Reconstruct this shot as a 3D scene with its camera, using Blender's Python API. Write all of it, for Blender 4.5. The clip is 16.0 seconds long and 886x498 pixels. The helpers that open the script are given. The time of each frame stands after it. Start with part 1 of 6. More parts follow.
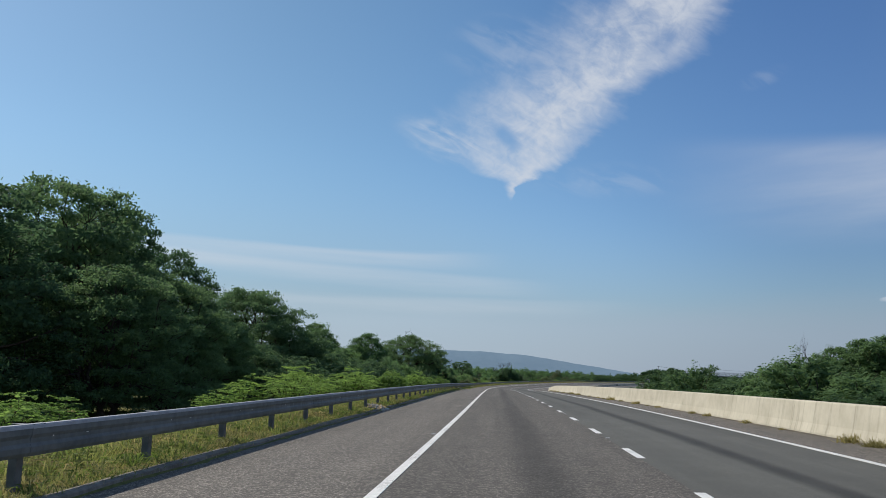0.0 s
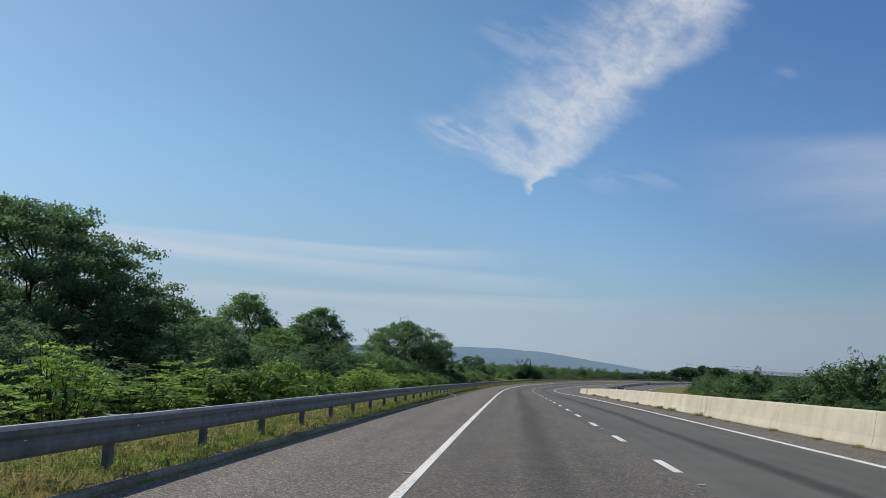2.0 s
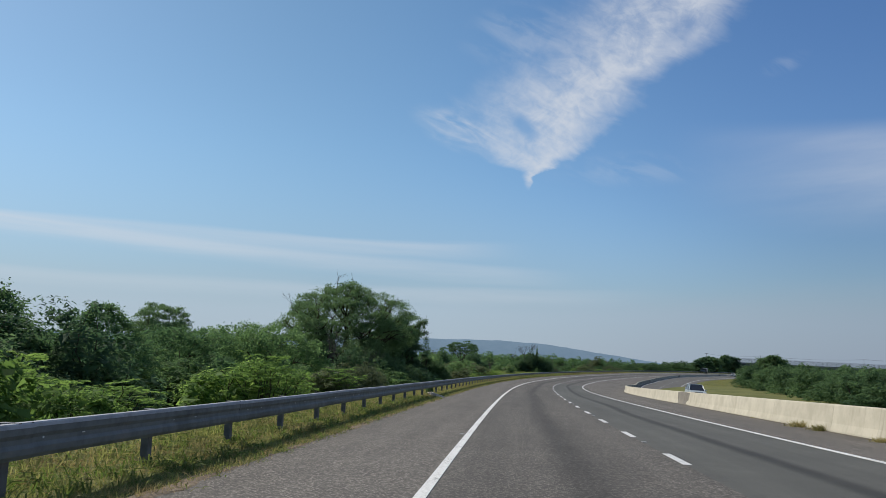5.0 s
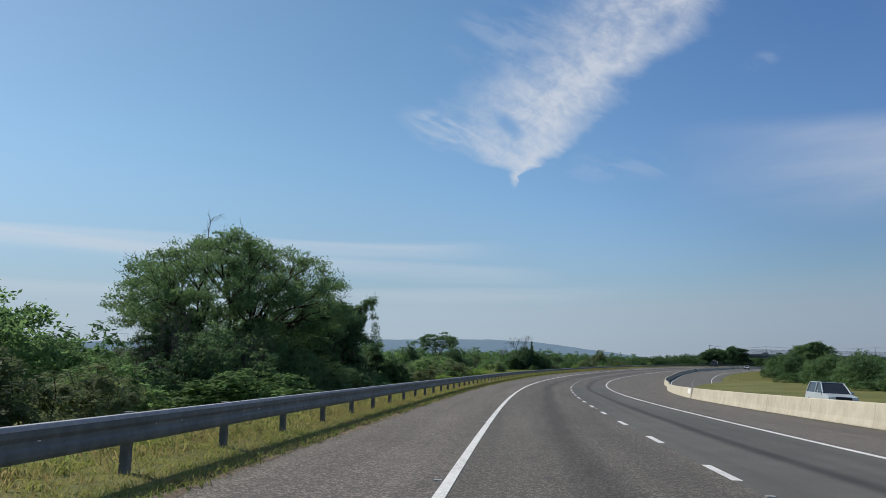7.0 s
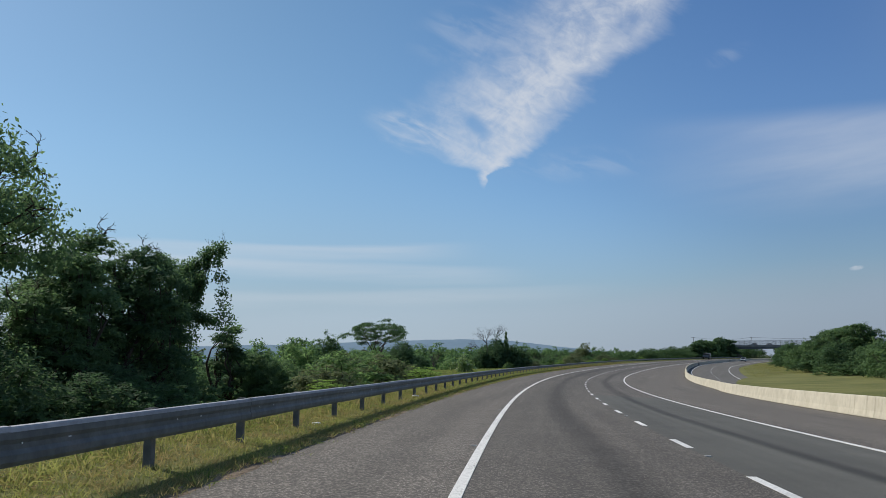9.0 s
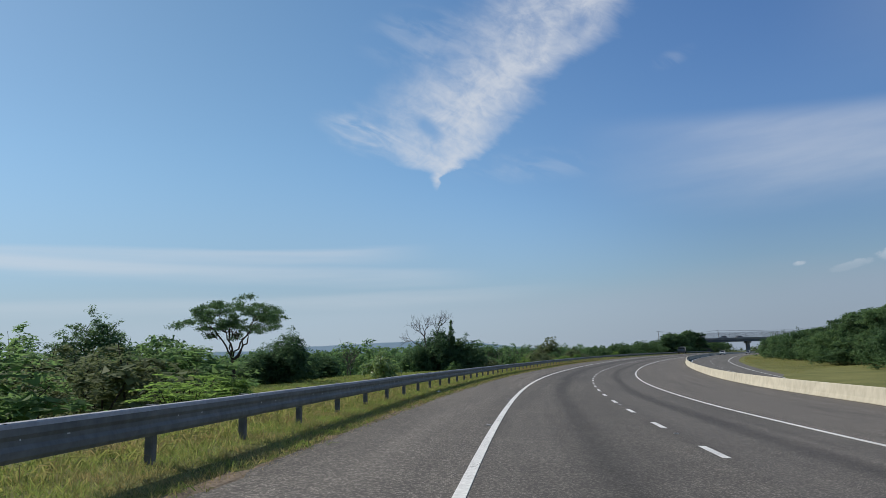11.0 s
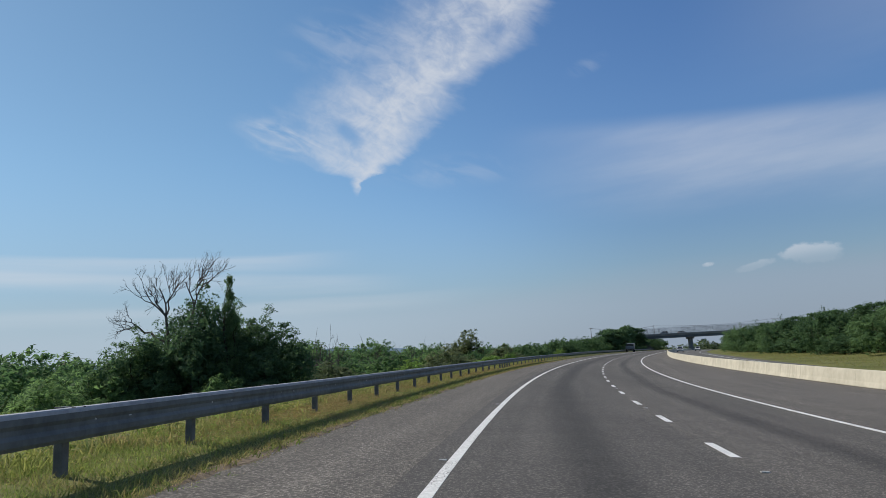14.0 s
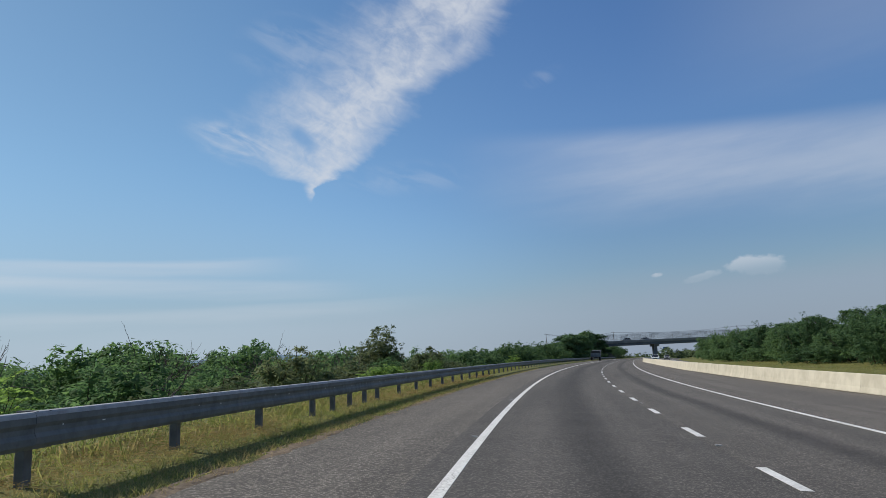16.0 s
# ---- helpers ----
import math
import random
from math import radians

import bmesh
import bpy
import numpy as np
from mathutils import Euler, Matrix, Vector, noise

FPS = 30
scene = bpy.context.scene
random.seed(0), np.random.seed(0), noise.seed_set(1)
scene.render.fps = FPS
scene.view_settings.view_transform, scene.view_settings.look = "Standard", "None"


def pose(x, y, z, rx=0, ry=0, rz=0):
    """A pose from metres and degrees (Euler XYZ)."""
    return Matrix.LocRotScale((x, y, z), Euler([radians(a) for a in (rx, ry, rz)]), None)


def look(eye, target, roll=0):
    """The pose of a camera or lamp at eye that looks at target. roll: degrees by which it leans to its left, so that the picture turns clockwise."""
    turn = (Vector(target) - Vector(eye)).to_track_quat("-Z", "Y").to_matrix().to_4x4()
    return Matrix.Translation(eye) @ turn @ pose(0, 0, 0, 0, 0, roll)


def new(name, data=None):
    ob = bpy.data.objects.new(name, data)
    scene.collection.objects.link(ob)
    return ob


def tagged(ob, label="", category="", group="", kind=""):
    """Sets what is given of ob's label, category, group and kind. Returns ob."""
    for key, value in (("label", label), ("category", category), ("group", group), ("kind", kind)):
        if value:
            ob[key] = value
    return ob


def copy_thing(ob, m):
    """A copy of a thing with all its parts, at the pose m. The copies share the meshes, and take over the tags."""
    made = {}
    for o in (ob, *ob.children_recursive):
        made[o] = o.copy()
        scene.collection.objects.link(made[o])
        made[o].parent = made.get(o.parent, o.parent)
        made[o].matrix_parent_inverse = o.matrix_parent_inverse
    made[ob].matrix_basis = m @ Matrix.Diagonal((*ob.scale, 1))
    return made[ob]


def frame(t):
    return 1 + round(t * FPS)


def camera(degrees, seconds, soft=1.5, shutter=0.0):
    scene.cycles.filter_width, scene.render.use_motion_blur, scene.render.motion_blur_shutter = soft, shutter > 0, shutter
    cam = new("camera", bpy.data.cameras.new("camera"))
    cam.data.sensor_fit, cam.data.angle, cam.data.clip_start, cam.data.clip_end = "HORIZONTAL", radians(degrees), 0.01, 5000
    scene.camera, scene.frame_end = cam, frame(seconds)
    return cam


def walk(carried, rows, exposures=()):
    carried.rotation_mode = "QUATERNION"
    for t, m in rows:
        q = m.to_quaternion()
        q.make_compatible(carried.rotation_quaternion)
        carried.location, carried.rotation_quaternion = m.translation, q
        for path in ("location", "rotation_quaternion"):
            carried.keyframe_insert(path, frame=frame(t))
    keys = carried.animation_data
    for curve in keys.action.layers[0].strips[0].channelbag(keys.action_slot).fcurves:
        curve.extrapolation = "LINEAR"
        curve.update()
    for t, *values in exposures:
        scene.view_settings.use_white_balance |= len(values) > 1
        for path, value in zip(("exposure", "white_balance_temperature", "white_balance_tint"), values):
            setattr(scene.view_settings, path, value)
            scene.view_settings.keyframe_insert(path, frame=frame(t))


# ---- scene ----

# ---- the line of the road: its left edge line, by distance s along it ----
KAPPA_S = np.concatenate([np.arange(-30, 721, 30.0), [760.0, 1300.0]])
KAPPA = [0, -0.0006, -0.00034, 0.00012, -0.00012, 0.00046, 0.00057, 0.00111, 0.00158, 0.00148, 0.00225, 0.00193, 0.00149, 0.0012, 0.0011, 0.00055, 0.0001, 0.0001, 0.0003, 0.0004, 0.0004, 0.0004, 0.0004, 0.0003, 0.0003, 0.0002, 0, 0]
BANK_S = np.arange(-30, 741, 70.0)
BANK = [-0.0188, -0.0144, -0.0008, 0.0461, 0.0907, 0.0953, 0.0823, 0.0837, 0.0827, 0.0814, 0.0809, 0.0804]
GRADE = [0.0117, 0.0001, -0.007, -0.0033, 0.0045, 0.0107, 0.0092, 0.0038, 0.0047, -0.0003, 0.0005, 0.0004]
MEDIAN_S = [-60, -30, 20, 60, 100, 150, 200, 260, 320, 400, 500, 700, 1300]
MEDIAN_U = [9.8, 9.47, 9.09, 8.94, 9.31, 11.3, 12.6, 15.97, 15.02, 11.6, 9.6, 10.6, 10.6]
LANE = 3.65
RIGHT_EDGE = 7.279
RAIL_U, RAIL_TOP, RAIL_FOOT = -3.53, 0.75, 0.055
EYE_HEIGHT = 1.308
ROAD_END = 1000.0

ROAD_S = np.arange(-80, 1101, 1.0)


def run_up(values):
    out = np.concatenate([[0], np.cumsum((values[1:] + values[:-1]) / 2)])
    return out - np.interp(0, ROAD_S, out)


ROAD_A = run_up(np.interp(ROAD_S, KAPPA_S, KAPPA))
ROAD_X = run_up(np.sin(ROAD_A))
ROAD_Y = run_up(np.cos(ROAD_A))
ROAD_Z = run_up(np.interp(ROAD_S, BANK_S, GRADE))
ROAD_E = np.interp(ROAD_S, BANK_S, BANK)


def heading(s):
    return np.interp(s, ROAD_S, ROAD_A)


def median(s):
    return np.interp(s, MEDIAN_S, MEDIAN_U)


def road_point(s, u, dz=0.0):
    """A place on the banked road plane: s along, u to the right of the left edge line, dz above it. Arrays work too."""
    s, u = np.broadcast_arrays(np.asarray(s, float), np.asarray(u, float))
    a = heading(s)
    return np.stack([np.interp(s, ROAD_S, ROAD_X) + u * np.cos(a), np.interp(s, ROAD_S, ROAD_Y) - u * np.sin(a),
                     np.interp(s, ROAD_S, ROAD_Z) - np.interp(s, ROAD_S, ROAD_E) * u + dz], -1)


# ---- the camera, carried in a car in the left lane ----
cam = camera(60.0, 16.0, 0.8)
ROWS = [  # seconds, s, u, yaw off the road heading, pitch, lean to the left
    (0.0, 0.001, 1.43, -5.125, 9.523, 1.686), (0.5, 9.968, 1.437, -5.45, 9.536, 1.465), (1.0, 19.938, 1.374, -5.677, 9.353, 1.841),
    (1.5, 29.89, 1.289, -5.676, 9.261, 1.915), (2.0, 39.808, 1.23, -5.481, 9.244, 2.032), (2.5, 49.693, 1.188, -5.448, 9.172, 1.863),
    (3.0, 59.553, 1.156, -5.441, 9.097, 1.769), (3.5, 69.423, 1.105, -5.435, 8.984, 1.547), (4.0, 79.327, 1.069, -5.584, 8.728, 1.79),
    (6.5, 129.738, 0.851, -5.429, 8.808, 0.567), (7.0, 139.741, 0.839, -5.389, 8.81, 0.057), (7.5, 149.747, 0.789, -5.315, 8.838, -0.357),
    (8.0, 159.739, 0.736, -5.179, 8.775, -0.956), (8.5, 169.781, 0.691, -5.04, 8.788, -1.257), (9.0, 179.84, 0.676, -4.911, 8.848, -1.482),
    (11.5, 230.898, 0.745, -4.602, 8.91, -3.487), (12.0, 241.376, 0.861, -4.476, 9.007, -3.957), (12.5, 251.688, 0.851, -4.63, 9.012, -4.114),
    (13.0, 261.879, 0.871, -5.167, 8.97, -4.052), (13.5, 272.026, 0.958, -5.124, 8.894, -4.133), (14.0, 282.165, 1.064, -5.172, 8.892, -4.548),
    (14.5, 292.349, 1.14, -5.381, 8.844, -4.761), (15.0, 302.541, 1.113, -4.622, 8.952, -4.686), (15.5, 312.814, 1.118, -4.871, 9.024, -4.562),
    (16.0, 323.045, 1.059, -6.027, 9.189, -4.279)]


def carried_pose(s, u, yaw, pitch, lean):
    x, y, z = road_point(s, u, EYE_HEIGHT)
    return pose(x, y, z, 0, 0, -math.degrees(heading(s)) - yaw) @ pose(0, 0, 0, 90 + pitch) @ pose(0, 0, 0, 0, 0, lean)


walk(cam, [(t, carried_pose(*rest)) for t, *rest in ROWS])

# ---- sky, sun, exposure ----
SUN_AZIMUTH, SUN_HEIGHT = -61.0, 44.0  # degrees clockwise from +y, and above the horizon
SKY_STRENGTH, SUN_STRENGTH = 0.1135, 4.2
scene.view_settings.exposure = 0.0


def put_setting(node, key, value):
    if key == "operation":
        node.operation = value
    elif key == "use_clamp":
        node.use_clamp = value
    elif key == "interpolation_type":
        node.interpolation_type = value
    elif key == "data_type":
        node.data_type = value
    elif key == "blend_type":
        node.blend_type = value
    elif key == "feature":
        node.feature = value


def nodes_of(tree):
    """A small writer of nodes: n(kind, inputs, **settings) gives the node; a tuple (node, output) links."""
    def n(kind, inputs=(), **settings):
        node = tree.nodes.new(kind)
        for key, value in settings.items():
            put_setting(node, key, value)
        for key, value in dict(inputs).items():
            if isinstance(value, tuple) and len(value) == 2 and hasattr(value[0], "outputs"):
                tree.links.new(value[0].outputs[value[1]], node.inputs[key])
            elif hasattr(value, "outputs"):
                tree.links.new(value.outputs[0], node.inputs[key])
            else:
                node.inputs[key].default_value = value
        return node
    return n


def ramp(n, fac, stops):
    node = n("ShaderNodeValToRGB", {"Fac": fac})
    el = node.color_ramp.elements
    while len(el) < len(stops):
        el.new(0.5)
    for e, (pos, col) in zip(el, stops):
        e.position = pos
        e.color = (col, col, col, 1) if isinstance(col, (int, float)) else (*col, 1)
    return node


def math_node(n, op, a, b=0.0, c=0.0, clamp=False):
    return n("ShaderNodeMath", {0: a, 1: b, 2: c}, operation=op, use_clamp=clamp)


def smooth(n, value, lo, hi, out_lo=0.0, out_hi=1.0):
    return n("ShaderNodeMapRange", {"Value": value, "From Min": lo, "From Max": hi, "To Min": out_lo, "To Max": out_hi}, interpolation_type="SMOOTHSTEP")


def mix_rgb(n, fac, a, b, blend="MIX"):
    return n("ShaderNodeMix", {"Factor": fac, 6: a if not isinstance(a, tuple) or len(a) == 2 else (*a, 1), 7: b if not isinstance(b, tuple) or len(b) == 2 else (*b, 1)}, data_type="RGBA", blend_type=blend)


def build_sky():
    world = bpy.data.worlds.new("sky")
    scene.world = world
    world.use_nodes = True
    tree = world.node_tree
    tree.nodes.clear()
    n = nodes_of(tree)

    def mul(a, b):
        return math_node(n, "MULTIPLY", a, b)

    def add(a, b, clamp=False):
        return math_node(n, "ADD", a, b, clamp=clamp)

    def less(a, b):
        return math_node(n, "SUBTRACT", a, b)

    def ribbed(turn, along, across, scale, detail, rough, distort=0.0):
        """Noise drawn out along a direction, turn degrees from the level, in the plane of azimuth and height."""
        turned = n("ShaderNodeMapping", {"Vector": flat, "Rotation": (0, 0, radians(-turn))})
        drawn = n("ShaderNodeMapping", {"Vector": turned, "Scale": (along, across, 1.0)})
        return (n("ShaderNodeTexNoise", {"Vector": drawn, "Scale": scale, "Detail": detail, "Roughness": rough, "Distortion": distort}), "Fac")

    def spot(a, e, wide, tall, turn=0.0):
        """One in the middle of an ellipse, falling softly to nought at its rim."""
        c, s = math.cos(radians(turn)), math.sin(radians(turn))
        da, de = less(az, a), less(el, e)
        p = math_node(n, "DIVIDE", add(mul(da, c), mul(de, s)), wide)
        q = math_node(n, "DIVIDE", less(mul(de, c), mul(da, s)), tall)
        return smooth(n, math_node(n, "SQRT", add(mul(p, p), mul(q, q))), 0.2, 1.0, 1.0, 0.0)

    def edge_curve(stops, lo, hi):
        """A line of azimuth over height, given as rows of (height, azimuth)."""
        rise = n("ShaderNodeMapRange", {"Value": el, "From Min": 13.0, "From Max": 29.0, "To Min": 0.0, "To Max": 1.0})
        curve = ramp(n, rise, [((e - 13.0) / 16.0, (a - lo) / (hi - lo)) for e, a in stops])
        return math_node(n, "MULTIPLY_ADD", curve, hi - lo, lo)

    sky = n("ShaderNodeTexSky")
    sky.sky_type, sky.sun_disc = "NISHITA", False
    sky.sun_elevation, sky.sun_rotation = radians(SUN_HEIGHT), radians(SUN_AZIMUTH)
    sky.air_density, sky.dust_density, sky.ozone_density, sky.altitude = 1.0, 0.35, 3.0, 10
    where = n("ShaderNodeTexCoord")
    xyz = n("ShaderNodeSeparateXYZ", {0: (where, "Generated")})
    az = mul(math_node(n, "ARCTAN2", (xyz, 0), (xyz, 1)), 57.2958)
    el = mul(math_node(n, "ARCSINE", (xyz, 2)), 57.2958)
    flat = n("ShaderNodeCombineXYZ", {0: az, 1: el})
    # deeper blue away from the sun
    deep = n("ShaderNodeHueSaturation", {"Color": sky, "Hue": smooth(n, az, -25.0, 30.0, 0.488, 0.506), "Saturation": smooth(n, az, -25.0, 25.0, 1.07, 1.19), "Value": mul(smooth(n, az, -22.0, 2.0, 0.91, 0.975), less(1.0, mul(mul(smooth(n, az, 3.0, 24.0), smooth(n, el, 7.0, 18.0, 1.0, 0.0)), 0.2)))})
    # sea haze low over the plain, thicker towards the sun, and a shallow bank of it with an uneven top
    reach = smooth(n, az, -14.0, 24.0, 17.0, 9.5)
    depth = n("ShaderNodeMapRange", {"Value": el, "From Min": -2.0, "From Max": reach, "To Min": 0.84, "To Max": 0.0}, interpolation_type="SMOOTHSTEP")
    haze = n("ShaderNodeMix", {"Factor": depth, 6: deep, 7: (mix_rgb(n, smooth(n, az, -12.0, 34.0), (1.98, 2.56, 3.5), (1.3, 1.76, 2.75)), 2)}, data_type="RGBA")
    rolling = ribbed(0, 0.05, 0.2, 1.0, 4.0, 0.55)
    height = add(el, mul(less(rolling, 0.5), 3.0))
    bank = smooth(n, height, 3.6, 6.6, 0.62, 0.0)
    banked = n("ShaderNodeMix", {"Factor": bank, 6: (haze, 2), 7: (mix_rgb(n, smooth(n, az, -16.0, 30.0), (3.9, 4.85, 5.8), (2.7, 3.35, 4.35)), 2)}, data_type="RGBA")

    # a fan of cirrus: a narrow stem low down, widening upwards to the right, its near side combed into strands
    comb = ribbed(-22, 0.2, 0.7, 1.0, 8.0, 0.56, 0.6)
    lumps = ribbed(38, 0.3, 0.42, 1.0, 9.0, 0.62, 0.6)
    fluff = ribbed(-30, 0.75, 1.3, 1.0, 6.0, 0.6, 0.8)
    left = edge_curve([(13.3, -0.3), (14.6, -0.62), (15.3, -3.2), (16.6, -5.6), (17.8, -6.4), (19.2, -5.6), (20.8, -4.3), (22.5, -2.2), (24.2, -0.4), (26.6, 3.1), (29.0, 6.5)], -10.0, 25.0)
    right = edge_curve([(13.3, 0.05), (14.2, 0.5), (14.9, 2.0), (16.3, 4.3), (18.1, 6.0), (19.3, 7.2), (21.1, 8.9), (22.0, 11.0), (22.8, 13.0), (24.3, 14.4), (25.6, 15.5), (29.0, 18.6)], -10.0, 25.0)
    fray = math_node(n, "MINIMUM", mul(math_node(n, "MAXIMUM", less(el, 13.3), 0.0), 0.45), 1.0)
    side = add(az, mul(fray, add(mul(less(comb, 0.5), 4.6), mul(less(lumps, 0.5), 2.6))))
    rel = math_node(n, "DIVIDE", less(side, left), less(right, left))
    body = mul(smooth(n, rel, -0.12, 0.72), smooth(n, rel, 0.8, 1.1, 1.0, 0.0))
    body = mul(body, smooth(n, el, 13.1, 14.1))
    texture = add(mul(comb, 0.24), add(mul(lumps, 0.46), mul(fluff, 0.3)))
    fan = mul(body, smooth(n, texture, 0.34, 0.64, 0.38, 1.0))
    gap = add(mul(spot(-0.5, 17.9, 1.9, 1.0, -40), 0.85), mul(spot(11.2, 24.0, 2.6, 1.1, 35), 0.4), clamp=True)
    fan = mul(fan, less(1.0, gap))
    # loose wisps to either side of it
    wisps = mul(add(mul(spot(-5.5, 17.6, 4.6, 1.8, -18), 0.5), add(mul(spot(-1.5, 24.5, 5.0, 2.6, 10), 0.18), add(mul(spot(18.2, 21.0, 2.2, 0.8, 15), 0.16), mul(spot(7.5, 14.6, 7.5, 1.6, 0), 0.14)))), smooth(n, comb, 0.38, 0.66))
    # long thin sheets low on the sunward side: sharp above, fading below
    strands = ribbed(-1, 0.05, 0.75, 1.0, 6.0, 0.55)

    def sheet(level, slope, deepness, a_from, a_to, amount):
        off = add(less(el, math_node(n, "MULTIPLY_ADD", az, slope, level)), mul(less(strands, 0.5), 1.0))
        band = mul(smooth(n, off, -deepness, -0.1), smooth(n, off, -0.05, 0.4, 1.0, 0.0))
        return mul(mul(band, smooth(n, az, a_from, a_to, 1.0, 0.0)), amount)
    sheets = add(sheet(9.1, -0.004, 1.9, -9.0, 1.0, 0.34), add(sheet(7.1, -0.05, 1.4, -4.0, 5.0, 0.3), sheet(5.6, 0.0, 1.2, -2.0, 12.0, 0.2)))
    sheets = mul(sheets, smooth(n, strands, 0.3, 0.6, 0.6, 1.0))
    # a broad veil to the right, and a small heap cloud with a tail low under it
    soft = ribbed(3, 0.05, 0.28, 1.6, 6.0, 0.55)
    top = less(el, math_node(n, "MULTIPLY_ADD", az, -0.085, 18.2))
    veil = mul(mul(smooth(n, add(top, mul(less(soft, 0.5), 1.5)), -7.6, -2.4), smooth(n, top, -0.9, 0.9, 1.0, 0.0)), mul(smooth(n, az, 9.0, 26.0), smooth(n, soft, 0.3, 0.7, 0.24, 0.4)))
    veil = add(veil, mul(smooth(n, add(el, mul(less(soft, 0.5), 3.0)), 15.5, 22.0), mul(smooth(n, az, 24.0, 42.0), 0.14)))
    puffs = ribbed(0, 0.8, 1.15, 1.0, 8.0, 0.62)
    heaps = math_node(n, "MAXIMUM", spot(31.9, 5.8, 3.0, 1.05, -4), math_node(n, "MAXIMUM", mul(spot(28.2, 5.4, 2.0, 0.45, 10), 0.85), mul(spot(25.2, 5.85, 0.7, 0.3, 0), 0.6)))
    puff = mul(smooth(n, add(heaps, mul(less(puffs, 0.5), 1.5)), 0.22, 0.7), mul(smooth(n, heaps, 0.02, 0.3), smooth(n, less(el, math_node(n, "MULTIPLY_ADD", az, 0.03, 4.6)), -0.3, 1.0, 0.1, 0.52)))
    cover = add(add(mul(fan, 0.83), sheets), add(wisps, add(veil, puff)), clamp=True)
    mixed = n("ShaderNodeMix", {"Factor": cover, 6: (banked, 2), 7: (5.7, 6.0, 6.5, 1)}, data_type="RGBA")
    back = n("ShaderNodeBackground", {"Color": (mixed, 2), "Strength": SKY_STRENGTH})
    n("ShaderNodeOutputWorld", {"Surface": back})


build_sky()
sun_light = bpy.data.lights.new("sun", "SUN")
sun_light.energy, sun_light.angle, sun_light.color = SUN_STRENGTH, radians(0.53), (1.0, 0.93, 0.82)
sun_ob = new("sun", sun_light)
sun_ob.matrix_world = look((0, 0, 0), (math.sin(radians(SUN_AZIMUTH)) * -math.cos(radians(SUN_HEIGHT)),
                                      -math.cos(radians(SUN_AZIMUTH)) * math.cos(radians(SUN_HEIGHT)), -math.sin(radians(SUN_HEIGHT))))


# ---- materials ----
def material(name, rough=0.8, metal=0.0, spec=0.5):
    mat = bpy.data.materials.new(name)
    mat.use_nodes = True
    tree = mat.node_tree
    tree.nodes.clear()
    n = nodes_of(tree)
    shade = n("ShaderNodeBsdfPrincipled", {"Roughness": rough, "Metallic": metal, "Specular IOR Level": spec})
    n("ShaderNodeOutputMaterial", {"Surface": shade})
    return mat, n, shade, tree


def surface(name, dark, light, grain=8.0, patch=0.35, rough=0.8, metal=0.0, bump=0.15, bump_scale=60.0, spec=0.4, stain=None, random_tint=0.0):
    """A plain weathered surface: colour between dark and light by grain and patches, with a fine relief."""
    mat, n, shade, tree = material(name, rough, metal, spec)
    co = n("ShaderNodeTexCoord")
    fine = n("ShaderNodeTexNoise", {"Vector": (co, "Object"), "Scale": grain, "Detail": 6.0, "Roughness": 0.65})
    broad = n("ShaderNodeTexNoise", {"Vector": (co, "Object"), "Scale": patch, "Detail": 4.0})
    fac = math_node(n, "ADD", math_node(n, "MULTIPLY", (fine, "Fac"), 0.6), math_node(n, "MULTIPLY", (broad, "Fac"), 0.4))
    fac = smooth(n, fac, 0.34, 0.66)
    col = mix_rgb(n, fac, dark, light)
    if stain:
        st = n("ShaderNodeTexNoise", {"Vector": (co, "Object"), "Scale": 1.7, "Detail": 7.0, "Roughness": 0.7})
        col = mix_rgb(n, smooth(n, (st, "Fac"), 0.55, 0.75, 0.0, 0.7), (col, 2), stain)
    if random_tint:
        info = n("ShaderNodeObjectInfo")
        col = n("ShaderNodeHueSaturation", {"Color": (col, 2), "Value": smooth(n, (info, "Random"), 0, 1, 1 - random_tint, 1 + random_tint)})
        tree.links.new(col.outputs[0], shade.inputs["Base Color"])
    else:
        tree.links.new(col.outputs[2], shade.inputs["Base Color"])
    if bump:
        rel = n("ShaderNodeTexNoise", {"Vector": (co, "Object"), "Scale": bump_scale, "Detail": 3.0})
        b = n("ShaderNodeBump", {"Height": (rel, "Fac"), "Strength": bump, "Distance": 0.02})
        tree.links.new(b.outputs[0], shade.inputs["Normal"])
    return mat


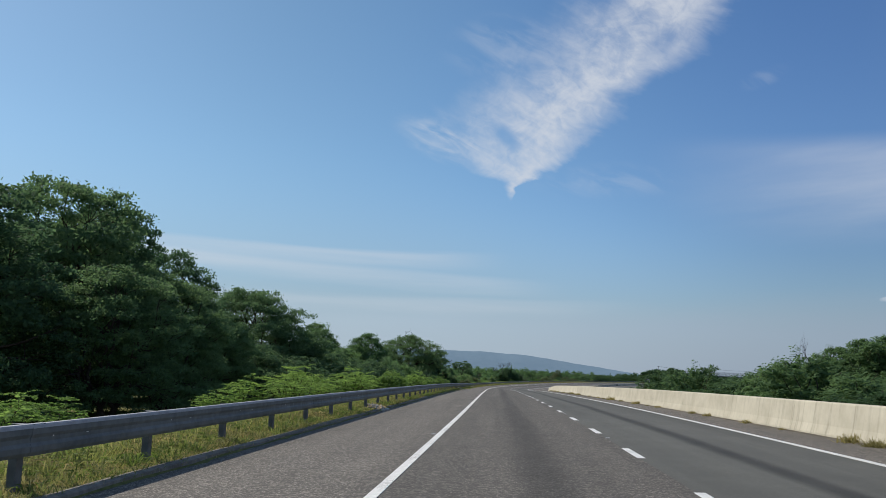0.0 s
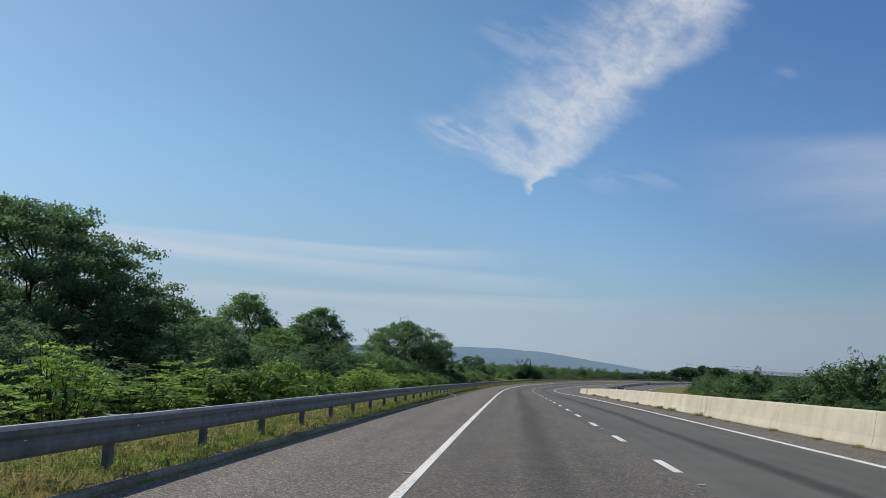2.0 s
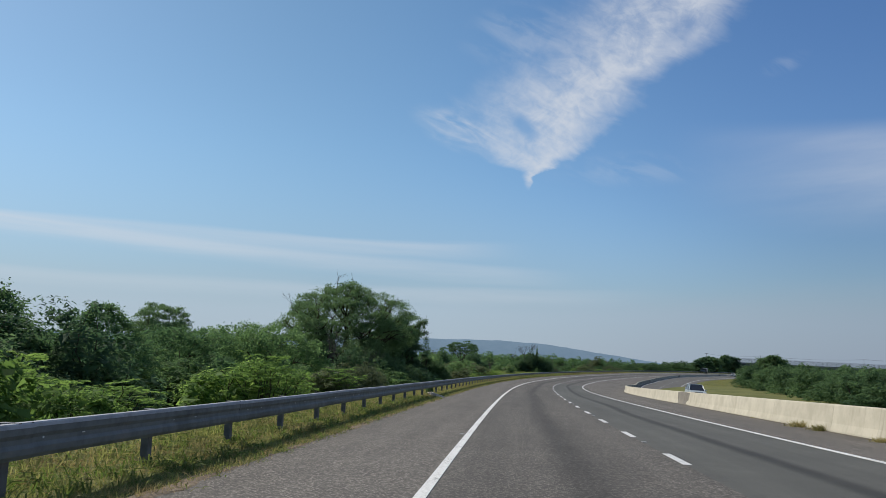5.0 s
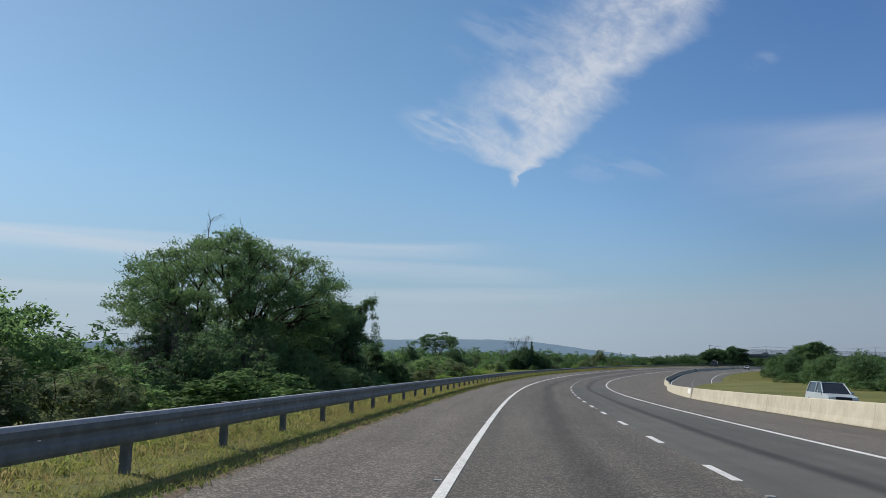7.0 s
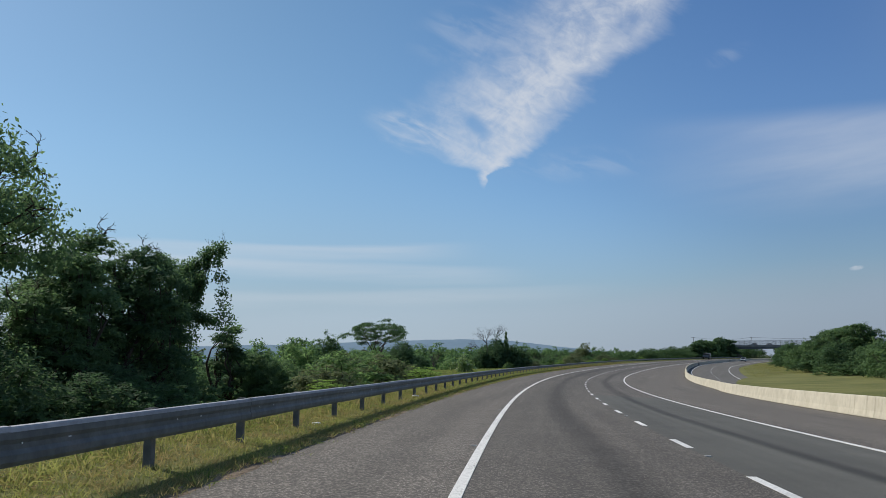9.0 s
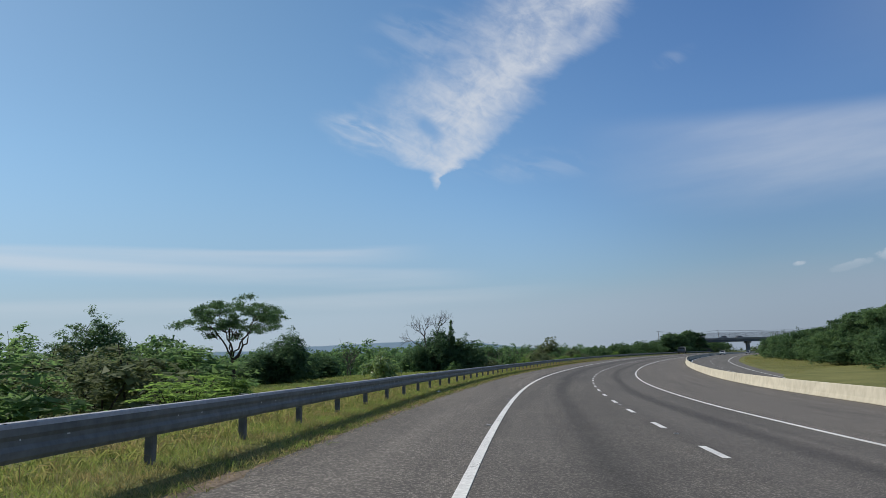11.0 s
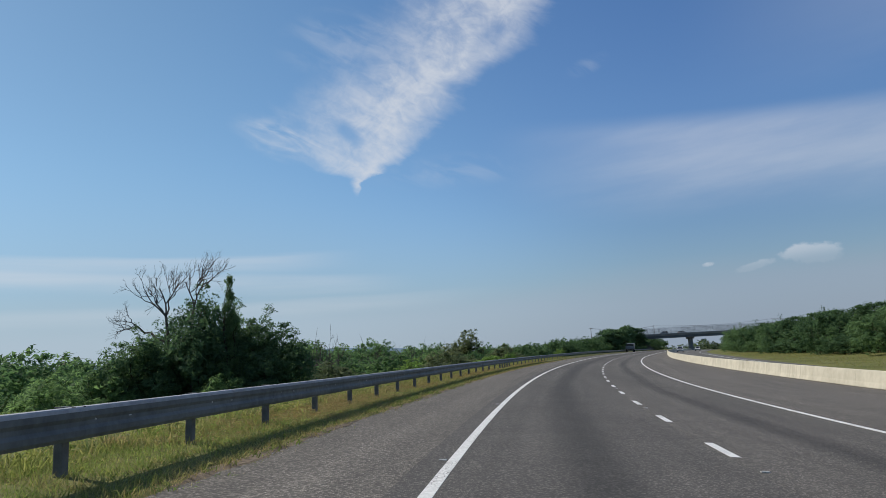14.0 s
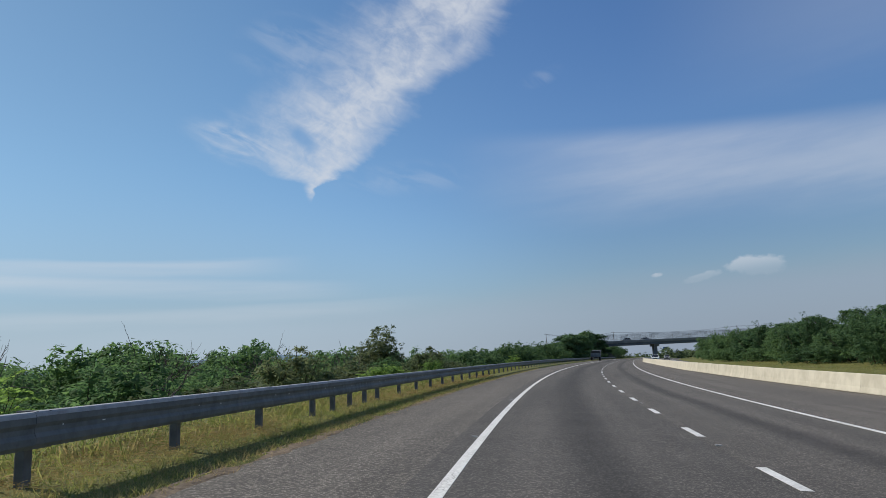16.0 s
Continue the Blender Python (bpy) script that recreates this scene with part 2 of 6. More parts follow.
def asphalt(name, base, chips, chip_scale=55.0, chip_amount=0.5, bump=0.5, tracks=0.0, track_wide=0.55, track_dark=(0.25, 0.45)):
    """Road surface: dark binder with pale stone chips, broad wear along the way of travel, which UVs (u across, v along, metres) give."""
    mat, n, shade, tree = material(name, 0.85, 0.0, 0.35)
    co = n("ShaderNodeTexCoord")
    chip = n("ShaderNodeTexVoronoi", {"Vector": (co, "Object"), "Scale": chip_scale, "Randomness": 1.0})
    tone = n("ShaderNodeSeparateColor", {0: (chip, "Color")})
    pale = math_node(n, "MULTIPLY", smooth(n, (tone, 0), 1.0 - chip_amount, 1.0), smooth(n, (chip, "Distance"), 0.1, 0.45, 1.0, 0.35))
    col = mix_rgb(n, pale, base, chips)
    long = n("ShaderNodeMapping", {"Vector": (co, "UV"), "Scale": (1.1, 0.035, 1.0)})
    wear = n("ShaderNodeTexNoise", {"Vector": long, "Scale": 1.0, "Detail": 5.0, "Roughness": 0.6})
    patchy = n("ShaderNodeTexNoise", {"Vector": (co, "UV"), "Scale": 0.6, "Detail": 5.0, "Roughness": 0.7})
    val = math_node(n, "ADD", smooth(n, (wear, "Fac"), 0.3, 0.7, 0.82, 1.14), smooth(n, (patchy, "Fac"), 0.3, 0.7, -0.08, 0.08))
    if tracks:
        uv = n("ShaderNodeSeparateXYZ", {0: (co, "UV")})
        wob = n("ShaderNodeTexNoise", {"Vector": n("ShaderNodeMapping", {"Vector": (co, "UV"), "Scale": (0.0, 0.03, 1.0)}), "Scale": 1.0, "Detail": 3.0})
        across = math_node(n, "ADD", (uv, 0), math_node(n, "MULTIPLY", math_node(n, "SUBTRACT", (wob, "Fac"), 0.5), 0.9))
        off = math_node(n, "ABSOLUTE", math_node(n, "SUBTRACT", across, tracks))
        streak = math_node(n, "MULTIPLY", smooth(n, off, 0.05, track_wide, 1.0, 0.0), smooth(n, (wear, "Fac"), 0.25, 0.6, *track_dark))
        val = math_node(n, "SUBTRACT", val, streak)
    col = n("ShaderNodeHueSaturation", {"Color": (col, 2), "Value": val})
    tree.links.new(col.outputs[0], shade.inputs["Base Color"])
    b = n("ShaderNodeBump", {"Height": (chip, "Distance"), "Strength": bump, "Distance": 0.006})
    tree.links.new(b.outputs[0], shade.inputs["Normal"])
    return mat


def leaf_material(name, dark, light, through_light=0.35, dry=None, rough=0.7, spec=0.14):
    mat, n, shade, tree = material(name, rough, 0.0, spec)
    geo = n("ShaderNodeNewGeometry")
    info = n("ShaderNodeObjectInfo")
    co = n("ShaderNodeTexCoord")
    clump = n("ShaderNodeTexNoise", {"Vector": (co, "Object"), "Scale": 0.5, "Detail": 3.0})
    fac = math_node(n, "ADD", math_node(n, "MULTIPLY", (geo, "Random Per Island"), 0.55), math_node(n, "MULTIPLY", (clump, "Fac"), 0.6))
    fac = math_node(n, "ADD", fac, smooth(n, (info, "Random"), 0, 1, -0.28, 0.28))
    col = mix_rgb(n, smooth(n, fac, 0.2, 0.95), dark, light)
    if dry:  # dead patches among the green
        where = n("ShaderNodeTexNoise", {"Vector": (co, "Object"), "Scale": 0.9, "Detail": 5.0, "Roughness": 0.7})
        col = mix_rgb(n, smooth(n, math_node(n, "ADD", (where, "Fac"), math_node(n, "MULTIPLY", (geo, "Random Per Island"), 0.2)), 0.5, 0.78, 0.0, 0.85), (col, 2), dry)
    tree.links.new(col.outputs[2], shade.inputs["Base Color"])
    lit = n("ShaderNodeHueSaturation", {"Color": (col, 2), "Hue": 0.492, "Saturation": 1.05, "Value": 1.35})
    trans = n("ShaderNodeBsdfTranslucent", {"Color": lit})
    both = n("ShaderNodeMixShader", {0: through_light, 1: shade, 2: trans})
    out = [x for x in tree.nodes if x.type == "OUTPUT_MATERIAL"][0]
    tree.links.new(both.outputs[0], out.inputs["Surface"])
    return mat


SHOULDER = asphalt("shoulder_asphalt", (0.082, 0.073, 0.062), (0.45, 0.405, 0.345), 44, 0.6, 0.9)
LANE_COARSE = asphalt("coarse_asphalt", (0.07, 0.063, 0.054), (0.355, 0.32, 0.275), 46, 0.55, 0.9, tracks=1.85)
LANE_FINE = asphalt("fine_asphalt", (0.088, 0.087, 0.076), (0.15, 0.145, 0.129), 70, 0.3, 0.3, tracks=5.3, track_wide=0.32, track_dark=(0.4, 0.6))
LANE_WORN = asphalt("worn_coarse_asphalt", (0.077, 0.07, 0.061), (0.335, 0.3, 0.26), 50, 0.55, 0.7, tracks=5.4)
LANE_DARK = asphalt("resurfaced_asphalt", (0.068, 0.062, 0.055), (0.305, 0.276, 0.242), 50, 0.52, 0.7, tracks=1.7, track_wide=0.8)
FAR_ROAD = asphalt("opposite_asphalt", (0.11, 0.103, 0.09), (0.2, 0.19, 0.165), 50, 0.3, 0.3)


def cracked_paint(name):
    """White road paint, worn through in places and crazed by small cracks."""
    mat, n, shade, tree = material(name, 0.6, 0.0, 0.35)
    co = n("ShaderNodeTexCoord")
    craze = n("ShaderNodeTexVoronoi", {"Vector": n("ShaderNodeMapping", {"Vector": (co, "UV"), "Scale": (1.0, 0.45, 1.0)}), "Scale": 16.0}, feature="DISTANCE_TO_EDGE")
    where = n("ShaderNodeTexNoise", {"Vector": (co, "UV"), "Scale": 0.5, "Detail": 3.0})
    crack = math_node(n, "MULTIPLY", smooth(n, (craze, "Distance"), 0.01, 0.05, 1.0, 0.0), smooth(n, (where, "Fac"), 0.45, 0.6))
    dirt = n("ShaderNodeTexNoise", {"Vector": (co, "UV"), "Scale": 14.0, "Detail": 7.0, "Roughness": 0.7})
    col = mix_rgb(n, smooth(n, (dirt, "Fac"), 0.35, 0.65), (0.6, 0.59, 0.55), (0.8, 0.79, 0.75))
    worn = math_node(n, "MAXIMUM", math_node(n, "MULTIPLY", crack, 0.85), smooth(n, (dirt, "Fac"), 0.66, 0.76, 0.0, 0.8))
    col = mix_rgb(n, worn, (col, 2), (0.16, 0.145, 0.125))
    tree.links.new(col.outputs[2], shade.inputs["Base Color"])
    return mat


EDGE_PAINT = cracked_paint("cracked_road_paint")
PAINT = surface("road_paint", (0.5, 0.5, 0.48), (0.78, 0.78, 0.75), 25, 1.2, 0.6, bump=0.2, stain=(0.22, 0.21, 0.2))


def barrier_concrete(name):
    """Cream concrete: cloudy, with smears of grime and run-off streaks down its face. UVs are metres across and along."""
    mat, n, shade, tree = material(name, 0.88, 0.0, 0.3)
    co = n("ShaderNodeTexCoord")
    info = n("ShaderNodeObjectInfo")
    cloud = n("ShaderNodeTexNoise", {"Vector": (co, "Object"), "Scale": 1.3, "Detail": 7.0, "Roughness": 0.62})
    col = mix_rgb(n, smooth(n, (cloud, "Fac"), 0.3, 0.7), (0.42, 0.385, 0.3), (0.53, 0.49, 0.39))
    streak = n("ShaderNodeTexNoise", {"Vector": n("ShaderNodeMapping", {"Vector": (co, "UV"), "Scale": (1.2, 5.0, 1.0)}), "Scale": 1.0, "Detail": 6.0, "Roughness": 0.65})
    area = n("ShaderNodeTexNoise", {"Vector": (co, "Object"), "Scale": 0.16, "Detail": 3.0})
    grime = math_node(n, "MULTIPLY", smooth(n, (streak, "Fac"), 0.5, 0.72, 0.0, 0.6), smooth(n, (area, "Fac"), 0.47, 0.64))
    col = mix_rgb(n, grime, (col, 2), (0.17, 0.15, 0.12))
    spots = n("ShaderNodeTexNoise", {"Vector": (co, "Object"), "Scale": 5.0, "Detail": 8.0, "Roughness": 0.75})
    col = mix_rgb(n, smooth(n, (spots, "Fac"), 0.62, 0.74, 0.0, 0.4), (col, 2), (0.2, 0.175, 0.14))
    col = n("ShaderNodeHueSaturation", {"Color": (col, 2), "Value": smooth(n, (info, "Random"), 0, 1, 0.96, 1.04)})
    tree.links.new(col.outputs[0], shade.inputs["Base Color"])
    b = n("ShaderNodeBump", {"Height": (spots, "Fac"), "Strength": 0.25, "Distance": 0.02})
    tree.links.new(b.outputs[0], shade.inputs["Normal"])
    return mat


CONCRETE = barrier_concrete("barrier_concrete")
FRINGE = surface("dry_fringe", (0.1, 0.075, 0.05), (0.28, 0.21, 0.14), 14, 1.2, 0.95, bump=0.7, bump_scale=30, stain=(0.09, 0.1, 0.04))
GUTTER = surface("gutter_dirt", (0.06, 0.05, 0.04), (0.14, 0.12, 0.09), 9, 1.0, 0.95, bump=0.5)
# paler copy of the rail steel: wear, plus sun and sky light painted in
TOPLIT_STEEL = surface("worn_bright_steel", (0.27, 0.28, 0.295), (0.4, 0.41, 0.425), 7, 0.8, 0.75, bump=0.05, stain=(0.22, 0.21, 0.2))
KERB = surface("kerb_concrete", (0.12, 0.108, 0.088), (0.26, 0.235, 0.195), 9, 0.8, 0.9, stain=(0.08, 0.075, 0.05))
STEEL = surface("weathered_steel", (0.092, 0.102, 0.1), (0.165, 0.178, 0.174), 5, 0.6, 0.65, metal=0.2, bump=0.08, bump_scale=30, stain=(0.2, 0.19, 0.18))
POST = surface("post_steel", (0.1, 0.104, 0.11), (0.17, 0.174, 0.18), 6, 0.8, 0.7, metal=0.2, bump=0.08)
# ground colour lowered so gaps between grass blades look shaded
SOIL = surface("grass_ground", (0.085, 0.1, 0.032), (0.195, 0.19, 0.07), 6.0, 0.22, 0.95, bump=0.6, bump_scale=14, spec=0.1, stain=(0.22, 0.165, 0.09))
GRASS = leaf_material("grass_blades", (0.13, 0.165, 0.045), (0.28, 0.305, 0.1), 0.5, (0.3, 0.235, 0.12))
TALL_GRASS = leaf_material("tall_grass_blades", (0.1, 0.155, 0.038), (0.23, 0.31, 0.09), 0.5, (0.22, 0.19, 0.09))
CANE = leaf_material("cane_blades", (0.12, 0.2, 0.045), (0.24, 0.36, 0.1), 0.5)
STRAW = leaf_material("straw_blades", (0.26, 0.2, 0.085), (0.5, 0.4, 0.19), 0.3)
LEAF_DARK = leaf_material("dark_leaves", (0.062, 0.118, 0.06), (0.128, 0.21, 0.092), 0.52)
LEAF_MID = leaf_material("mid_leaves", (0.075, 0.145, 0.062), (0.158, 0.258, 0.098), 0.58)
LEAF_BRIGHT = leaf_material("bright_leaves", (0.1, 0.178, 0.048), (0.22, 0.342, 0.095), 0.57)
# greyer green for the far woods: aerial haze mixed into the leaf colour
LEAF_HAZED = leaf_material("far_leaves", (0.06, 0.09, 0.05), (0.12, 0.16, 0.075), 0.35)
LEAF_BANK = leaf_material("bank_leaves", (0.052, 0.1, 0.045), (0.115, 0.192, 0.078), 0.45)
LEAF_GLOSSY = leaf_material("glossy_leaves", (0.1, 0.16, 0.05), (0.2, 0.29, 0.1), 0.4, rough=0.32, spec=0.6)
LEAF_GREY = leaf_material("grey_leaves", (0.078, 0.105, 0.052), (0.155, 0.19, 0.092), 0.42)
BARK = surface("bark", (0.035, 0.028, 0.022), (0.095, 0.078, 0.062), 12, 1.0, 0.95, bump=0.6, bump_scale=25, spec=0.1)
DEADWOOD = surface("dead_wood", (0.058, 0.05, 0.046), (0.135, 0.12, 0.11), 10, 1.0, 0.95, bump=0.4, spec=0.1)
# the haze of distance is put into the hills' base colour
HAZE_HILL = surface("far_hill", (0.165, 0.24, 0.305), (0.185, 0.26, 0.325), 0.02, 0.004, 1.0, bump=0, spec=0.0)


# ---- mesh helpers ----
def mesh_object(name, verts, faces, mat, parent=None, label="", uv=None, smooth_faces=False):
    me = bpy.data.meshes.new(name)
    me.from_pydata([tuple(v) for v in verts], [], [tuple(f) for f in faces])
    if uv is not None:
        layer = me.uv_layers.new(name="UVMap")
        idx = np.empty(len(me.loops), dtype=np.int32)
        me.loops.foreach_get("vertex_index", idx)
        layer.data.foreach_set("uv", np.asarray(uv, np.float32)[idx].ravel())
    if smooth_faces:
        me.polygons.foreach_set("use_smooth", np.ones(len(me.polygons), bool))
    for m in (mat if isinstance(mat, (list, tuple)) else [mat]):
        me.materials.append(m)
    ob = new(name, me)
    if parent:
        ob.parent = parent
    if label:
        ob["label"] = label
    return ob


def part(name, bm, mat, parent, label=""):
    me = bpy.data.meshes.new(name)
    bm.to_mesh(me)
    bm.free()
    me.materials.append(mat)
    ob = new(name, me)
    ob.parent = parent
    if label:
        ob["label"] = label
    return ob


def sweep(name, s_values, profile, mat, parent=None, label="", closed=False, caps=False):
    """Sweeps a cross-section along the road. profile(s) gives rows of (u, dz); uv is metres across and along."""
    rows = [np.asarray(profile(s), float) for s in s_values]
    k = len(rows[0])
    verts, uv = [], []
    for s, row in zip(s_values, rows):
        verts.append(road_point(s, row[:, 0], row[:, 1]))
        uv.append(np.stack([row[:, 0], np.full(k, s)], -1))
    verts, uv = np.concatenate(verts), np.concatenate(uv)
    faces = []
    span = k if closed else k - 1
    for i in range(len(rows) - 1):
        for j in range(span):
            a, b = i * k + j, i * k + (j + 1) % k
            faces.append((a, b, b + k, a + k))
    if caps:
        faces.append(tuple(range(k - 1, -1, -1)))
        faces.append(tuple(range((len(rows) - 1) * k, len(rows) * k)))
    return mesh_object(name, verts, faces, mat, parent, label, uv)


def steps(a, b, d):
    return np.linspace(a, b, max(2, int(round((b - a) / d)) + 1))


def empty(name, at=(0, 0, 0)):
    ob = new(name)
    ob.location = at
    return ob


# ---- ground: one sheet, shaped round the road and flat to the horizon ----
PLAIN = -1.9


def edge_u(s):
    return float(np.interp(s, [0, 60, 90, 190, 260], [-3.0, -2.98, -2.66, -2.72, -2.5]))


def ground_section(s):
    m = float(median(s))
    far_edge = m + 0.9 + 2 * LANE + 2.3
    e = float(np.interp(s, ROAD_S, ROAD_E))
    z0 = float(np.interp(s, ROAD_S, ROAD_Z))

    def level(u, z):  # dz that brings this place to the height z
        return z - (z0 - e * u)
    w = 0.25 * math.sin(s * 0.21) + 0.2 * math.sin(s * 0.083 + 1)
    drop = float(np.interp(s, [120, 220], [1.7, 0.0]))
    flat = float(np.interp(s, [238, 262, 312, 326], [0.0, 1.0, 1.0, 0.0]))  # the clearing lies level with the verge
    rows = [(-240, level(-240, PLAIN - 1.5)), (-120, level(-120, PLAIN + 0.5 * max(z0, 0))), (-60, level(-60, z0 - 1.9 + 0.3 * w + 0.7 * flat)), (-30, level(-30, z0 - 1.6 + 0.4 * w + 1.75 * flat)), (-18, level(-18, z0 - 1.3 + 0.4 * w + 1.5 * flat)),
            (-11, level(-11, z0 - 0.6 + 0.3 * w + 0.75 * flat)), (-7, -0.15), (-5.2, 0.04), (-4.2, 0.09), (-3.3, 0.065), (edge_u(s) - 0.02, 0.025), (edge_u(s) + 0.12, -0.06), (0, -0.12), (RIGHT_EDGE, -0.12), (m, -0.12),
            (far_edge - 0.6, -0.12), (far_edge, -0.02), (far_edge + 3, 0.1 - 0.5 * drop), (far_edge + 8, 0.25 + 0.2 * w - drop), (far_edge + 12, 0.5 + 0.3 * w - 1.1 * drop), (far_edge + 25, max(level(far_edge + 25, z0 - 2.2), 0.6 - 1.1 * drop)),
            (far_edge + 60, level(far_edge + 60, z0 - 2.0)), (far_edge + 110, level(far_edge + 110, PLAIN - 1.5))]
    return rows


def build_ground():
    ss = list(np.arange(-70, 420, 4.0)) + list(np.arange(420, 1060, 12.0))
    rows = [np.array(ground_section(s)) for s in ss]
    k = len(rows[0])
    verts = np.concatenate([road_point(s, r[:, 0], r[:, 1]) for s, r in zip(ss, rows)])
    faces = [(i * k + j, i * k + j + 1, (i + 1) * k + j + 1, (i + 1) * k + j) for i in range(len(rows) - 1) for j in range(k - 1)]
    base = len(verts)
    ring = []
    radii = [0.0, 300, 700, 1500, 2600, 4300]
    for r in radii:
        for j in range(48):
            a = 2 * math.pi * j / 48
            ring.append((60 + r * math.sin(a), 300 + r * math.cos(a), PLAIN - 0.25))
    for i in range(len(radii) - 1):
        for j in range(48):
            a, b = base + i * 48 + j, base + i * 48 + (j + 1) % 48
            faces.append((a, b, b + 48, a + 48) if i else (a, b + 48, a + 48))
    ob = mesh_object("ground", np.concatenate([verts, np.array(ring)]), faces, SOIL, smooth_faces=True)
    return tagged(ob, "rough grass verge and scrubby ground along a highway", "ground", kind="structure")


build_ground()

# ---- carriageways ----
S_NEAR = np.concatenate([np.arange(-60, 420, 3.0), np.arange(420, ROAD_END + 1, 8.0)])


def strip(name, lo, hi, mat, label, dz=0.0, s_values=S_NEAR):
    def rows(s):
        a = lo(s) if callable(lo) else lo
        b = hi(s) if callable(hi) else hi
        return [(a, dz - 0.2), (a, dz), ((a + b) / 2, dz), (b, dz), (b, dz - 0.2)]
    return tagged(sweep(name, s_values, rows, mat), label, "road", kind="structure")


def ragged(s):
    return edge_u(s) + 0.04 * math.sin(s * 1.3) + 0.04 * math.sin(s * 0.47 + 2) + 0.03 * math.sin(s * 4.1) + 0.025 * math.sin(s * 7.3 + 1)


strip("road_shoulder_left", ragged, -0.02, SHOULDER, "brown-grey coarse asphalt hard shoulder", s_values=np.concatenate([steps(-60, 400, 0.4), np.arange(408, ROAD_END + 1, 8.0)]))
strip("road_lane_left", -0.02, LANE - 0.03, LANE_COARSE, "coarse grey asphalt traffic lane with dark wear")
SEAM = 222.0
strip("road_lane_right_1", LANE - 0.03, RIGHT_EDGE, LANE_FINE, "smooth grey asphalt traffic lane with a dark tyre streak", s_values=S_NEAR[S_NEAR <= SEAM])
strip("road_lane_right_2", LANE - 0.03, RIGHT_EDGE, LANE_WORN, "coarse grey asphalt traffic lane with dark wear", s_values=S_NEAR[S_NEAR >= SEAM])
strip("road_shoulder_right", RIGHT_EDGE, lambda s: median(s) + 0.3, SHOULDER, "brown-grey asphalt shoulder along the median barrier")
strip("road_opposite", lambda s: median(s) + 0.3, lambda s: median(s) + 0.9 + 2 * LANE + 2.2, FAR_ROAD, "grey asphalt carriageway beyond the barrier")


strip("road_resurfaced", -0.4, LANE - 0.12, LANE_DARK, "newer dark asphalt laid over the traffic lane", dz=0.004, s_values=np.concatenate([[275.5], S_NEAR[S_NEAR >= 276]]))


def line_mark(name, u, wide, label, dz=0.008, s_values=S_NEAR, mat=None):
    def rows(s):
        c = u(s) if callable(u) else u
        return [(c - wide / 2, dz - 0.008), (c - wide / 2, dz), (c + wide / 2, dz), (c + wide / 2, dz - 0.008)]
    return tagged(sweep(name, s_values, rows, mat or PAINT), label, "road marking", kind="structure")


line_mark("edge_line_left", 0.0, 0.135, "worn and cracked white solid edge line on asphalt", mat=EDGE_PAINT)
line_mark("edge_line_right", RIGHT_EDGE, 0.13, "white solid edge line beside the shoulder")
line_mark("edge_line_opposite_inner", lambda s: median(s) + 0.95, 0.15, "white edge line of the opposite carriageway")
line_mark("edge_line_opposite_outer", lambda s: median(s) + 0.95 + 2 * LANE, 0.15, "white edge line of the opposite carriageway")

DASH_CYCLE, DASH_PHASE, DASH_LENGTH = 5.491, 2.541, 1.75


def build_dashes():
    holder = tagged(empty("lane_line"), "broken white lane line of short painted dashes", "road marking", kind="structure")
    rest_v, rest_f = [], []
    for k in range(-12, 170):
        c = DASH_CYCLE * (DASH_PHASE + k)
        ss = [c - DASH_LENGTH / 2, c, c + DASH_LENGTH / 2]
        rows = lambda s: [(LANE - 0.065, 0.0), (LANE - 0.065, 0.005), (LANE + 0.065, 0.005), (LANE + 0.065, 0.0)]
        sweep("dash", ss, rows, PAINT, holder)
    far = tagged(empty("lane_line_opposite"), "broken white lane line of the opposite carriageway", "road marking", kind="structure")
    for k in range(20, 130):
        c = DASH_CYCLE * (0.3 + k)
        ss = [c - DASH_LENGTH / 2, c + DASH_LENGTH / 2]
        rows = lambda s: [(median(s) + 0.95 + LANE - 0.06, 0.0), (median(s) + 0.95 + LANE - 0.06, 0.005), (median(s) + 0.95 + LANE + 0.06, 0.005), (median(s) + 0.95 + LANE + 0.06, 0.0)]
        sweep("dash", ss, rows, PAINT, far)


build_dashes()


# ---- median barrier of concrete segments ----
def barrier_profile(s):
    m = float(median(s))
    half = [(0.25, 0.0), (0.25, 0.06), (0.185, 0.26), (0.095, 0.76), (0.075, 0.79)]
    return [(m - a, b - 0.05 if b == 0 else b) for a, b in half] + [(m + a, b - 0.05 if b == 0 else b) for a, b in reversed(half)]


def build_barrier():
    holder = tagged(empty("concrete_barrier"), "cream concrete median barrier with dirt stains and joints", "barrier", kind="structure")
    length = 6.0
    k = 0
    s = -57.0
    while s < 900:
        sweep("barrier_segment", steps(s + 0.006, s + length - 0.006, 2.0), barrier_profile, CONCRETE, holder, closed=False, caps=True)
        s += length
    sweep("barrier_joint", steps(-57, 900, 6.0), lambda q: [(u * 0.985 + median(q) * 0.015, z - 0.012) for u, z in barrier_profile(q)], KERB, holder, "dark recessed joints")


build_barrier()


def gutter_rows(s):
    m, w = float(median(s)), 0.05 * math.sin(s * 0.9) + 0.04 * math.sin(s * 2.3 + 1)
    return [(m - 0.4 - w, 0.002), (m - 0.33, 0.012), (m - 0.24, 0.02)]


tagged(sweep("gutter_dirt", steps(-50, 420, 0.8), gutter_rows, GUTTER), "dark line of dirt along the barrier foot", "dirt", kind="structure")


